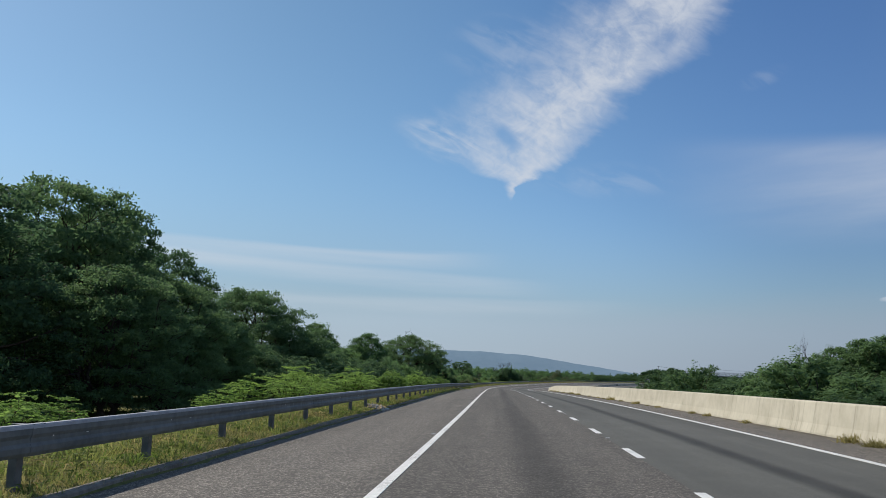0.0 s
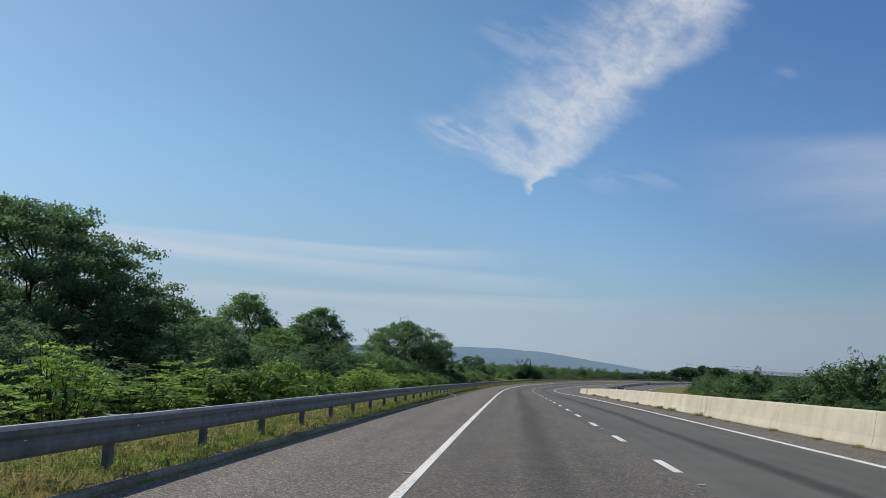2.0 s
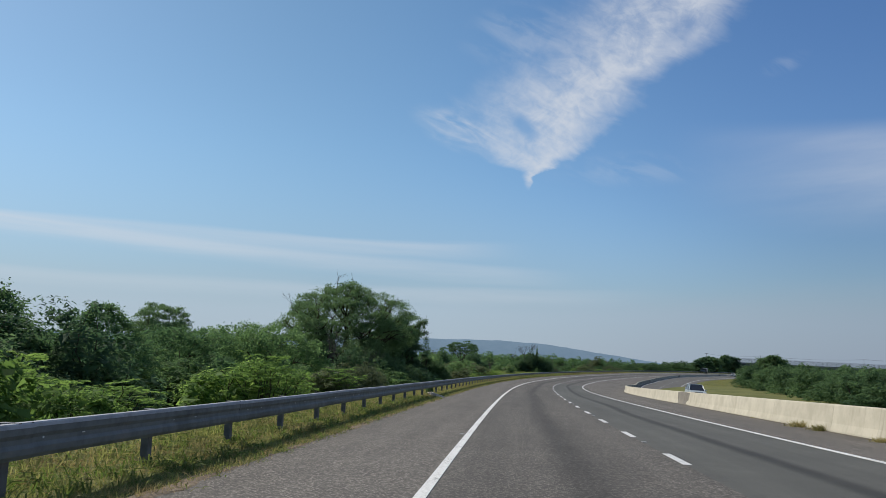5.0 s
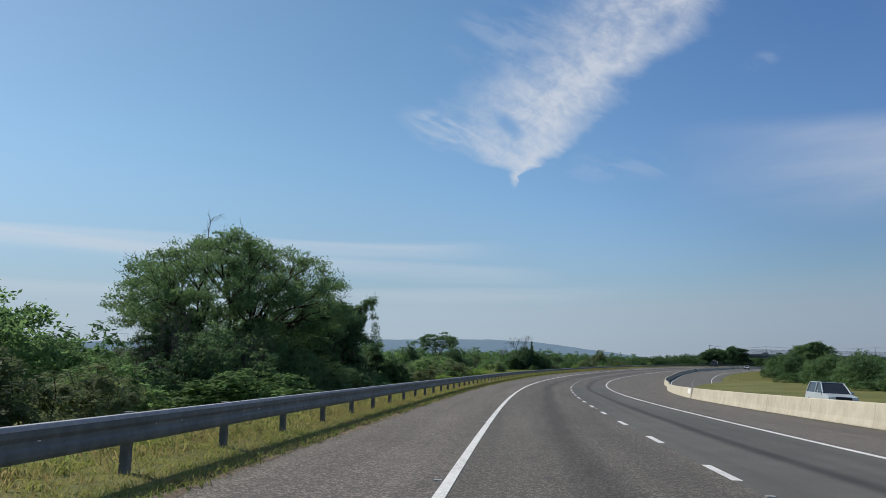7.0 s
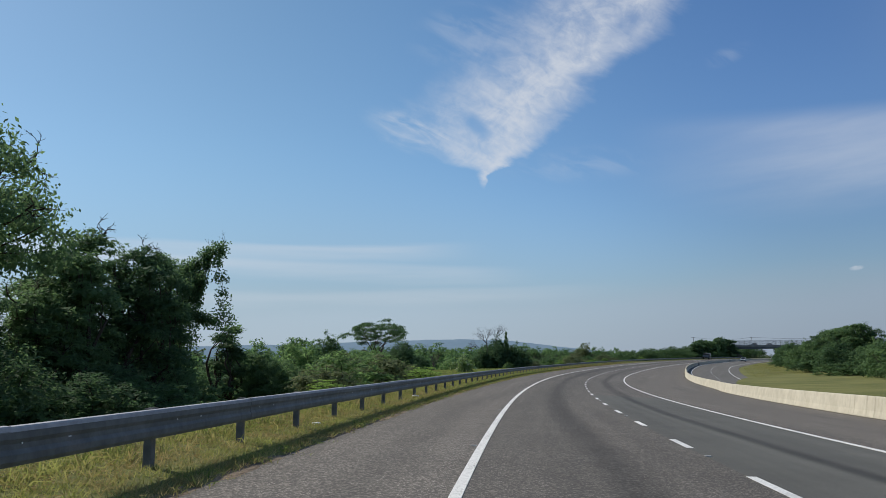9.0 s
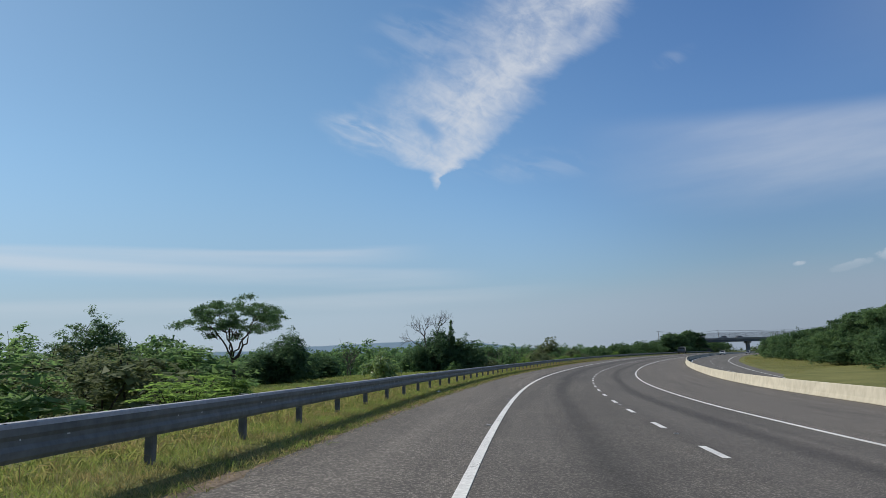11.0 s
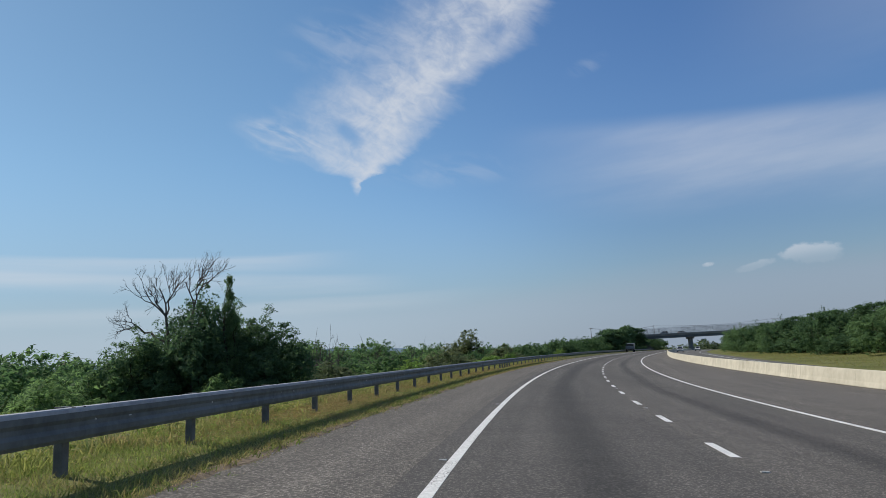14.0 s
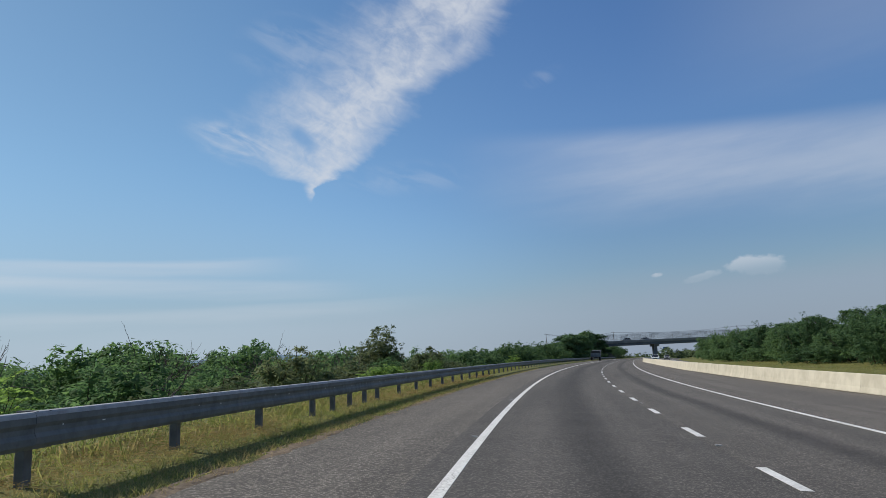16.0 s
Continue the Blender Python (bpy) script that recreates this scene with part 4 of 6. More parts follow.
def make_bush(name, seed, radius, height, leaf_mat, leaf=0.13, density=1.0, label="", lobes_n=9, category="shrub"):
    rng = np.random.default_rng(seed)
    bush = empty(name)
    wood, crown, lobes = Soup(), Soup(), []
    for i in range(lobes_n):
        a, q = 2.4 * i + rng.uniform(-0.5, 0.5), math.sqrt((i + 0.3) / lobes_n)
        r = radius * 0.8 * q
        h = height * (1 - 0.42 * q ** 3) * (1.0 if i == 0 else rng.uniform(0.78, 1.05))
        k = radius * rng.uniform(0.32, 0.46)
        lobes.append((r * math.cos(a), r * math.sin(a), h * 0.52, k, k, h * 0.48))
        wood.tube(limb(rng, (r * 0.2 * math.cos(a), r * 0.2 * math.sin(a), -0.4), (r * math.cos(a), r * math.sin(a), h * 0.92), 0.15, 5), np.linspace(0.045, 0.012, 5), 4)
    foliage(crown, rng, lobes, 1.3 * density / (leaf / 0.13) ** 1.7, 24, leaf, 0.4 * (leaf / 0.13) ** 0.3, shell=0.72, droop=0.2, low=-0.9)
    foliage(crown, rng, [(x, y, z, rx * 0.75, ry * 0.75, rz * 0.78) for x, y, z, rx, ry, rz in lobes], 0.7, 12, 0.22, 0.4, shell=0.5, low=-0.9)
    for nm, soup, mat in (("stem_frame", wood, BARK), ("foliage", crown, leaf_mat)):
        ob = new(nm, soup.mesh(nm, mat))
        ob.parent = bush
    return tagged(bush, label, category)


def dead_tree(name, seed, height, spread, label, depth=5):
    rng = np.random.default_rng(seed)
    tree = empty(name)
    wood = Soup()
    for k in range(4):
        a = 1.6 * k + rng.uniform(-0.5, 0.5)
        bare_branches(wood, rng, (0.1 * math.cos(a), 0.1 * math.sin(a), -0.4), (spread * math.cos(a), spread * math.sin(a), 1.0), height * 0.36, 0.0125 * height, depth, 0.5, 0.16)
    tall = max(float(v[:, 2].max()) for v in wood.v)
    wood.v = [v * np.array([1.0, 1.0, height / tall]) for v in wood.v]
    ob = new("branch_frame", wood.mesh("branch_frame", DEADWOOD))
    ob.parent = tree
    return tagged(tree, label, "dead tree")


def fan_tree(name, seed, label):
    """A dead tree of two forked stems and one long low limb, each ending in a fan of fine twigs."""
    rng = np.random.default_rng(seed)
    tree = empty(name)
    wood = Soup()
    for foot, knee, thick, ways, size in (((-0.3, 0, -0.4), (-1.0, 0.2, 6.3), 0.13, ((-0.55, 0.1, 1.0), (-0.1, -0.2, 1.0), (-1.0, 0.3, 0.9), (0.35, 0.2, 1.0)), 1.75),
                                          ((0.5, 0.2, -0.4), (1.0, -0.2, 6.6), 0.11, ((0.1, 0.2, 1.0), (0.6, -0.2, 1.0), (-0.35, 0.1, 1.0)), 1.5),
                                          ((-0.6, 0, 4.6), (-2.9, 0.3, 5.9), 0.085, ((-1.0, 0.1, 0.22), (-0.9, -0.2, 0.6), (-1.0, 0.2, -0.1)), 1.0)):
        path = limb(rng, foot, knee, 0.1, 6)
        wood.tube(path, np.linspace(thick, thick * 0.6, 6), 6)
        for way in ways:
            bare_branches(wood, rng, path[-1], way, size * rng.uniform(0.85, 1.15), thick * 0.42, 5, 0.42, 0.14)
    ob = new("branch_frame", wood.mesh("branch_frame", DEADWOOD))
    ob.parent = tree
    return tagged(tree, label, "dead tree")


def vine_snag(name, seed, height, label):
    """A dead tree smothered in vine, one arm held out to the side with curtains and a long strand hanging from it."""
    rng = np.random.default_rng(seed)
    snag = empty(name)
    wood, green = Soup(), Soup()

    def drape(at, size, count):
        spot = at + np.clip(rng.normal(size=(count, 3)), -1.7, 1.7) * np.asarray(size)
        nor = unit(rng.normal(size=(count, 3)))
        along = unit(np.cross(nor, rng.normal(size=(count, 3)))) * 0.085
        green.blades(spot, along, np.cross(nor, along) * 0.6)

    stem = limb(rng, (0, 0, -0.4), (0.3, 0.2, height * 0.76), 0.05, 9)
    wood.tube(stem, np.linspace(0.22, 0.09, 9), 7)
    for p in stem[1:]:
        drape(p, (0.62, 0.55, 0.6), 1100)
    for start, end, lengths in ((stem[8], (2.9, 0.2, height * 0.91), (2.6, 2.2, 1.6, 1.1, 0.8)), (stem[7], (1.9, -0.5, height * 0.74), (1.6, 1.5, 1.2, 0.9, 0.6)),
                                (stem[6], (2.4, 0.4, height * 0.5), (0.9, 0.6, 0.3, 0.1, 0.1)), (stem[8], (-1.2, 0.5, height * 0.86), (1.2, 0.9, 0.6, 0.5, 0.4))):
        path = limb(rng, start, end, 0.14, 6)
        wood.tube(path, np.linspace(0.07, 0.025, 6), 4)
        for at, long in zip(path[1:], lengths):
            drape(at, (0.28, 0.3, 0.22), 230)
            for _ in range(3):
                foot = at + np.array([rng.normal() * 0.22, rng.normal() * 0.25, 0])
                for q in np.arange(0.15, long * rng.uniform(0.5, 1.0), 0.2):
                    drape(foot - np.array([0, 0, q]), (0.13, 0.13, 0.12), 26)
        for at in (path[3], path[5]):
            bare_branches(wood, rng, at, np.asarray(end) - start + rng.normal(size=3) * 0.8 + np.array([0, 0, 0.8]), 0.6, 0.018, 3, 0.6)
    strand = limb(rng, (2.8, 0.2, height * 0.88), (3.5, 0.1, height * 0.42), 0.05, 14)
    wood.tube(strand, np.linspace(0.015, 0.01, 14), 3)
    for i, p in enumerate(strand):
        drape(p, (0.14 + 0.02 * i, 0.14 + 0.02 * i, 0.16), 40 + 6 * i)
    for nm, soup, mat in (("branch_frame", wood, DEADWOOD), ("vines", green, LEAF_DARK)):
        ob = new(nm, soup.mesh(nm, mat))
        ob.parent = snag
    return tagged(snag, label, "dead tree")


def woodland(name, seed, places, leaf, mat, per_m2, label, category="woods"):
    """Many shrubs and low trees too far off to count: (x, y, z, radius, height) each, in one mesh."""
    rng = np.random.default_rng(seed)
    soup = Soup()
    for x, y, z, r, h in places:
        lobes = [(x, y, z + 0.42 * h, 0.72 * r, 0.72 * r, 0.4 * h)]
        for i in range(5):
            a, q = 2.4 * i + rng.uniform(0, 2), (0.15, 0.55, 0.62, 0.66, 0.6)[i]
            k = r * rng.uniform(0.36, 0.52)
            top = h * (1.0 - 0.55 * q * rng.uniform(0.5, 1.0))
            lobes.append((x + q * r * math.cos(a), y + q * r * math.sin(a), z + top - 0.8 * k, k, k, 0.8 * k))
        foliage(soup, rng, lobes, per_m2, 12, leaf, leaf * 2.6, shell=0.7)
    return tagged(new(name, soup.mesh(name, mat)), label, category, kind="stuff")


def ground_z(s, u):
    rows = np.array(ground_section(s))
    return road_point(s, u, float(np.interp(u, rows[:, 0], rows[:, 1])))


def plant(ob, s, u, turn=0.0, scale=1.0, sz=None):
    x, y, z = ground_z(s, u)
    return Matrix.Translation((x, y, z)) @ Matrix.Rotation(turn, 4, "Z") @ Matrix.Diagonal((scale, scale, sz or scale, 1))


def set_out(proto, places, group):
    """The first place takes the prototype itself, the others copies. places: (s, u, scale, height scale)."""
    rng = np.random.default_rng(len(places) + int(proto.name.encode()[0]))
    for i, (s, u, k, kz) in enumerate(places):
        m = plant(proto, s, u, rng.uniform(0, 6.28), 1.0)
        ob = proto if i == 0 else copy_thing(proto, m)
        ob.matrix_basis = m @ Matrix.Diagonal((k, k, kz, 1))
        tagged(ob, group=group)

roadside = "trees along the left verge"
set_out(padded_tree("roadside_tree", 3, 13.0, 5.2, 0.9, [(0, 0.8), (0.3, 1.0), (0.6, 0.9), (0.85, 0.62), (1, 0.25)], 250, 1.05, LEAF_DARK, 0.105, 210, "tall dark green leafy tree, dense and shaded", limbs=9, droop=0.35, stems=2),
        [(40, -22.5, 1, 1.0), (52, -22, 0.8, 0.86), (57.5, -20.5, 0.5, 0.56), (30, -22, 1, 0.82), (86, -32, 1, 0.62), (93, -28, 1, 0.58), (99, -24, 0.9, 0.52), (46, -29, 1.05, 0.92), (33, -31, 1.1, 1.0), (62, -29, 1.0, 0.6), (46, -23.5, 0.9, 1.0), (35, -17, 0.7, 0.55), (42.5, -17.5, 0.7, 0.6), (50, -18, 0.65, 0.52), (58, -17.5, 0.55, 0.36), (193, -47, 0.9, 0.84)], roadside)
set_out(padded_tree("umbrella_tree", 5, 11.6, 7.6, 3.0, [(0, 0.95), (0.25, 1.0), (0.5, 0.88), (0.75, 0.66), (1, 0.25)], 400, 1.2, LEAF_DARK, 0.095, 250, "broad dark umbrella-shaped tree with a layered crown", limbs=9, flat=0.32, fork_z=2.2), [(78, -24.4, 0.95, 0.97)], roadside)
set_out(padded_tree("light_tree", 7, 11.0, 4.0, 0.8, [(0, 0.75), (0.3, 1.0), (0.6, 0.74), (0.85, 0.42), (1, 0.12)], 200, 0.85, LEAF_MID, 0.092, 200, "tall airy fresh green tree with feathery leaves", limbs=8, flat=0.7, droop=0.3, stems=2),
        [(118, -26.5, 1.22, 1.03), (116.8, -18.6, 1.08, 0.88), (103.5, -24.5, 1.1, 0.66), (115, -31.5, 0.6, 0.84), (108, -20, 1.0, 0.62), (143, -24, 0.75, 0.6), (113.5, -19.5, 0.9, 0.7), (122, -25, 1.0, 0.72), (128, -20.5, 0.8, 0.55)], roadside)
set_out(padded_tree("spreading_tree", 11, 15.0, 11.0, 5.0, [(0, 0.42), (0.18, 0.8), (0.36, 1.0), (0.62, 0.86), (0.84, 0.55), (1, 0.2)], 440, 1.3, LEAF_DARK, 0.1, 240, "large spreading tree with bare twigs above its crown", limbs=12, flat=0.4, dead=26, dead_len=1.35, trunk_r=0.42, fork_z=1.8, inner=0.6, stems=2), [(200.5, -24.3, 0.88, 0.95)], roadside)
set_out(make_tree("vine_tree", 13, 9.8, 3.0, 0.2, LEAF_DARK, 0.105, 1.0, dead=9, dead_len=0.75, label="tree smothered in dark climbing vines", lobes_n=16),
        [(214, -21.5, 1.15, 1), (218.2, -20.6, 1.15, 0.98), (221.8, -21.0, 0.85, 0.98), (218, -25, 1.3, 0.93), (211, -20.5, 0.9, 0.68), (209, -22.5, 1.0, 0.7), (196, -21.5, 0.9, 0.66), (191, -25, 0.9, 0.62), (201, -28, 1.2, 0.7)], roadside)
set_out(padded_tree("drooping_tree", 14, 6.8, 4.4, 0.8, [(0, 0.8), (0.3, 1.0), (0.6, 0.95), (0.85, 0.75), (1, 0.4)], 170, 0.95, LEAF_MID, 0.095, 150, "fresh green tree with drooping feathery boughs", limbs=8, flat=0.45, droop=0.9, stems=2),
        [(166, -22, 1.1, 0.98), (174, -29, 1.1, 1.0), (159, -27, 1, 0.85), (150, -27, 0.9, 0.72), (187, -33, 1, 0.8)], roadside)
set_out(padded_tree("flat_topped_tree", 17, 7.7, 4.2, 4.5, [(0, 0.62), (0.35, 1.0), (0.75, 0.95), (1, 0.62)], 78, 0.72, LEAF_DARK, 0.07, 250, "slender forked tree with a thin flat-topped crown", limbs=6, flat=0.36, fork_z=2.5, trunk_r=0.15, dead=7, dead_len=0.75, low_dead=True), [(281.0, -25.6, 1, 1)], roadside)
set_out(make_bush("round_tree", 18, 3.4, 6.8, LEAF_DARK, 0.095, 1.1, "dense round dark green tree leafy to the ground", 13, "tree"),
        [(293.2, -26.7, 0.98, 0.82), (290.5, -28.5, 0.75, 0.55), (307, -29, 0.8, 0.45), (324.2, -19.7, 1.02, 1.16), (325.8, -16.2, 0.92, 0.92), (325.8, -18.2, 0.88, 1.02), (321.6, -21.8, 0.75, 0.78), (327.5, -18.2, 0.6, 0.75), (228, -17, 0.75, 0.62), (240, -25, 0.7, 0.72), (262, -25, 0.8, 0.8), (340, -27, 1, 0.75)], roadside)
set_out(make_tree("vine_column", 16, 9.0, 1.4, 2.0, LEAF_DARK, 0.1, 1.6, label="dead stem wrapped in a column of vines", lobes_n=8), [(324.5, -17.5, 0.42, 0.93), (226.5, -18.8, 1.1, 0.62)], roadside)
set_out(dead_tree("bare_tree", 19, 10.3, 0.75, "leafless grey dead tree standing in bushes", 6), [(187, -21, 0.75, 0.72)], "dead trees")
fan = fan_tree("forked_dead_tree", 38, "forked leafless dead tree rising from a mound of vines")
fan.matrix_basis = plant(fan, 323.6, -20.2, -float(heading(323.6)))
tagged(fan, group="dead trees")
snag_tree = vine_snag("vine_snag", 37, 11.6, "dead leaning tree hung with curtains of dark vine")
snag_tree.matrix_basis = plant(snag_tree, 224.8, -21.6, radians(-8))
tagged(snag_tree, group="dead trees")
set_out(dead_tree("bare_sapling", 20, 6.5, 0.2, "thin leafless dead sapling among scrub", 4), [(341, -20, 0.7, 0.95), (344, -19.5, 0.6, 1.05), (348, -20, 0.7, 0.95), (362, -20, 0.9, 0.95), (374, -20, 0.9, 0.9), (190, -19, 0.8, 0.9), (313, -28, 0.7, 0.8), (395, -21, 0.8, 0.9)], "dead trees")
set_out(make_bush("grey_tree", 24, 3.2, 8.4, LEAF_GREY, 0.12, 0.6, "greyish half-bare bushy tree", 11, "tree"), [(408, -21, 1, 1), (417, -26, 1, 0.8)], roadside)

VERGE_PLACES = [(s + (i * 37 % 5), -8.0 - (i * 53 % 7) * 0.6, 0.7 + (i * 29 % 5) * 0.14, 0.62 + (i * 31 % 5) * 0.13) for i, s in enumerate(range(42, 142, 3))] \
    + [(s + (i * 37 % 5), -8.5 - (i * 53 % 7) * 0.7, 0.6 + (i * 29 % 5) * 0.12, 0.5 + (i * 31 % 5) * 0.12) for i, s in enumerate([*range(214, 262, 12), *range(334, 440, 9)])]
set_out(make_bush("verge_shrub", 21, 1.7, 2.0, LEAF_BRIGHT, 0.07, 0.8, label="bright green leafy shrub behind the guard rail"), VERGE_PLACES[1::2], "shrubs behind the guard rail")
set_out(frond_shrub("feathered_shrub", 26, 1.9, 2.2, LEAF_BRIGHT, "bright green shrub with feathered drooping leaves"),
        VERGE_PLACES[0::2] + [(12.5, -7.2, 0.6, 0.55), (14.8, -7.6, 0.55, 0.5), (24.5, -7.8, 0.5, 0.5), (29.5, -8.4, 0.7, 0.75), (33, -7.6, 0.7, 0.7), (37, -8.6, 0.8, 1.0)], "shrubs behind the guard rail")
set_out(make_bush("shade_bush", 22, 2.8, 4.6, LEAF_DARK, 0.085, 0.55, label="dark leafy bush in the shade of taller trees"),
        [(s + (i * 37 % 5), -14 - (i * 53 % 7) * 0.7, 0.9 + (i * 29 % 5) * 0.1, 0.75 + (i * 31 % 5) * 0.1) for i, s in enumerate(range(62, 130, 5))]
        + [(70, -20, 1.1, 1.1), (76, -19.5, 1.1, 1.15), (82, -20, 1.1, 1.1), (87, -22, 1.1, 1.1), (92, -20, 1.0, 0.95), (198, -20, 1.2, 1.1), (206, -19, 1.1, 1.05), (202, -23, 1.3, 1.25), (209, -22, 1.2, 1.2), (212, -17.5, 1, 0.7), (193, -22, 1, 0.8), (217, -17, 0.9, 0.6), (185, -20, 1.1, 1.1), (189, -19, 1.15, 1.3), (194, -18, 1.15, 1.35), (199, -17.6, 1.1, 0.95), (204, -17, 1.0, 0.75), (208, -16.5, 1.0, 0.6)], "bushes under the trees")
set_out(make_bush("scrub_bush", 23, 2.9, 4.6, LEAF_MID, 0.095, 0.48, label="rounded green scrub bush"),
        [(s + (i * 37 % 7), -15.5 - (i * 53 % 11) * 1.3, 1.0 + (i * 29 % 5) * 0.15, (0.6 if s < 235 else 0.82 if s < 262 else 0.5 if s < 306 else 0.7 if s < 322 else 0.66 if s < 440 else 0.9) * (0.8 + (i * 31 % 5) * 0.12)) for i, s in enumerate(range(128, 480, 5)) if not 260 < s < 320]
        + [(s, -29.5 - (i * 53 % 7) * 1.3, 0.8 + (i * 29 % 5) * 0.15, 0.42 + (i * 31 % 5) * 0.07) for i, s in enumerate(range(256, 312, 3))]
        + [(319.5, -22.5, 0.75, 0.66), (317.5, -24, 0.7, 0.5), (320.5, -16.2, 0.5, 0.5), (330, -17, 0.6, 0.5), (333.5, -19, 0.7, 0.6)], "scrub on the left")

set_out(make_bush("grey_scrub_bush", 29, 2.6, 4.4, LEAF_GREY, 0.08, 0.55, label="dusty grey-green scrub bush with thin leaves"),
        [(s + (i * 37 % 5), -12.5 - (i * 53 % 7) * 1.4, 0.9 + (i * 29 % 5) * 0.14, (0.62 if s < 330 or s > 356 else 0.42) + (i * 31 % 5) * 0.08) for i, s in enumerate(list(range(226, 256, 8)) + list(range(332, 420, 6)))]
        + [(142, -9.8, 0.6, 0.46), (146.5, -10.2, 0.7, 0.55), (151, -9.6, 0.6, 0.5), (155.5, -10.5, 0.7, 0.58), (160, -11, 0.6, 0.5)], "scrub on the left")
set_out(make_bush("glossy_bush", 30, 1.5, 2.3, LEAF_GLOSSY, 0.13, 0.75, label="round bush of large glossy light green leaves"), [(294, -17.1, 1.25, 1.15)], "scrub on the left")


def bank_u(s):
    return float(median(s)) + 0.95 + 2 * LANE + 2.3 + float(np.interp(s, [120, 150, 180, 240, 300, 340, 380, 420, 520], [5.0, 10.0, 15.5, 18.5, 18.0, 15.0, 13.0, 11.0, 8.0]))


set_out(make_bush("bank_bush", 25, 3.4, 5.2, LEAF_BANK, 0.11, 0.45, label="dense green bush beyond the far carriageway"),
        [(s + (i * 37 % 5), bank_u(s) + (i * 53 % 7) * 1.0, 1.05 + (i * 29 % 5) * 0.13, float(np.interp(s, [140, 200, 300, 460, 520], [0.78, 0.8, 1.0, 1.08, 1.15])) * (0.55 + (i * 31 % 7) * 0.14)) for i, s in enumerate(list(range(50, 150, 5)) + list(range(150, 600, 5)))], "bushes beyond the far carriageway")
set_out(make_tree("bank_tree", 27, 9.5, 4.6, 0.6, LEAF_BANK, 0.13, 0.9, label="leafy green tree behind the bank bushes", lobes_n=16),
        [(88, 43, 1.1, 0.9), (80, 45, 1.2, 0.95), (96, 42.5, 1.0, 0.82), (101, 43, 1.0, 0.72), (107, 42, 1.0, 0.6), (92, 40, 0.9, 0.62), (114, 42, 1.0, 0.5), (93, 46, 1.1, 0.9), (393, 42, 1.3, 0.85), (382, 44, 1.4, 1.0), (412, 41, 1.3, 0.78), (364, 45, 1.4, 1.0), (350, 46, 1.3, 1.0), (428, 40, 1.3, 0.75), (446, 40, 1.4, 0.78), (470, 39, 1.4, 0.8), (500, 40, 1.3, 0.8), (530, 39, 1.3, 0.82), (560, 40, 1.3, 0.86), (590, 42, 1.3, 0.9)], "trees beyond the far carriageway")
set_out(dead_tree("bare_bank_tree", 28, 9.8, 0.25, "leafless grey dead tree above bushes"), [(113.5, 44.5, 0.35, 1.1)], "dead trees")


def far_places(seed, count, s_range, u_of, r_range, h_range, low=None):
    rng = np.random.default_rng(seed)
    out = []
    for _ in range(count):
        s = rng.uniform(*s_range)
        u = u_of(s, rng)
        x, y, _z = road_point(s, u)
        z = max(PLAIN - 0.3, float(ground_z(s, u)[2])) - 0.3
        out.append((x, y, z, rng.uniform(*r_range), rng.uniform(*h_range) * (float(np.interp(s, *low)) if low else 1.0)))
    return out


woodland("left_scrub", 31, far_places(41, 420, (30, 540), lambda s, g: -32 - 40 * g.random() ** 1.2, (2.4, 3.8), (4.8, 7.8), ([230, 258, 305, 335], [1.0, 0.55, 0.55, 1.0])), 0.27, LEAF_MID, 0.36, "dense green scrub and low trees on the plain")
woodland("left_woods", 32, far_places(42, 300, (120, 860), lambda s, g: -72 - 120 * g.random(), (3.5, 6), (6, 9)), 0.9, LEAF_HAZED, 0.08, "low woods on the plain, leaf colour greyed for haze")
woodland("right_scrub", 33, far_places(43, 380, (50, 600), lambda s, g: bank_u(s) + 7 + 40 * g.random() ** 1.3, (2.6, 4.2), (4.6, 7.4), ([170, 290], [0.62, 1.0])), 0.34, LEAF_BANK, 0.32, "dense green thicket beyond the far carriageway")


def ring_places(seed, count):
    rng = np.random.default_rng(seed)
    out = []
    for _ in range(count):
        a = radians(rng.uniform(-52, 62))
        d = rng.uniform(700, 1400)
        out.append((d * math.sin(a), d * math.cos(a), PLAIN - 0.5, rng.uniform(8, 14), rng.uniform(10, 15) if a < 0.12 else rng.uniform(6, 9)))
    return out


woodland("plain_trees", 46, far_places(47, 130, (300, 560), lambda s, g: -45 - 60 * g.random() - (s < 360) * 10, (2.8, 4.6), (8.2, 10.0)), 0.34, LEAF_MID, 0.26, "green trees standing behind the roadside scrub")
woodland("far_woods", 34, ring_places(44, 520), 0.95, LEAF_HAZED, 0.03, "belt of distant trees along the horizon")
woodland("verge_woods", 35, far_places(45, 250, (440, 800), lambda s, g: -12 - 26 * g.random(), (2.5, 4.5), (7.0, 11.5), ([440, 540, 620], [0.55, 0.7, 1.0])), 0.24, LEAF_BANK, 0.5, "dark green trees beside the road before the bridge")
set_out(make_tree("bridge_tree", 36, 12.5, 5.0, 1.2, LEAF_DARK, 0.3, 0.9, label="tall dark tree beside the bridge approach", lobes_n=14), [(660, -12, 1.3, 1.0), (650, -16, 1.4, 1.12), (634, -13, 1.1, 0.95), (600, -11.5, 1.2, 0.82), (580, -12, 1.3, 0.8), (560, -11.5, 1.2, 0.7), (625, -21, 1.4, 1.0), (655, -22, 1.2, 1.0), (615, -13, 1.1, 0.75), (664, -16, 1.2, 0.95), (668, -10.5, 0.8, 0.6)], "trees by the bridge")


# ---- grass on the verge and behind the rail ----
DRAINS = (29.4, 93.4, 137.9)


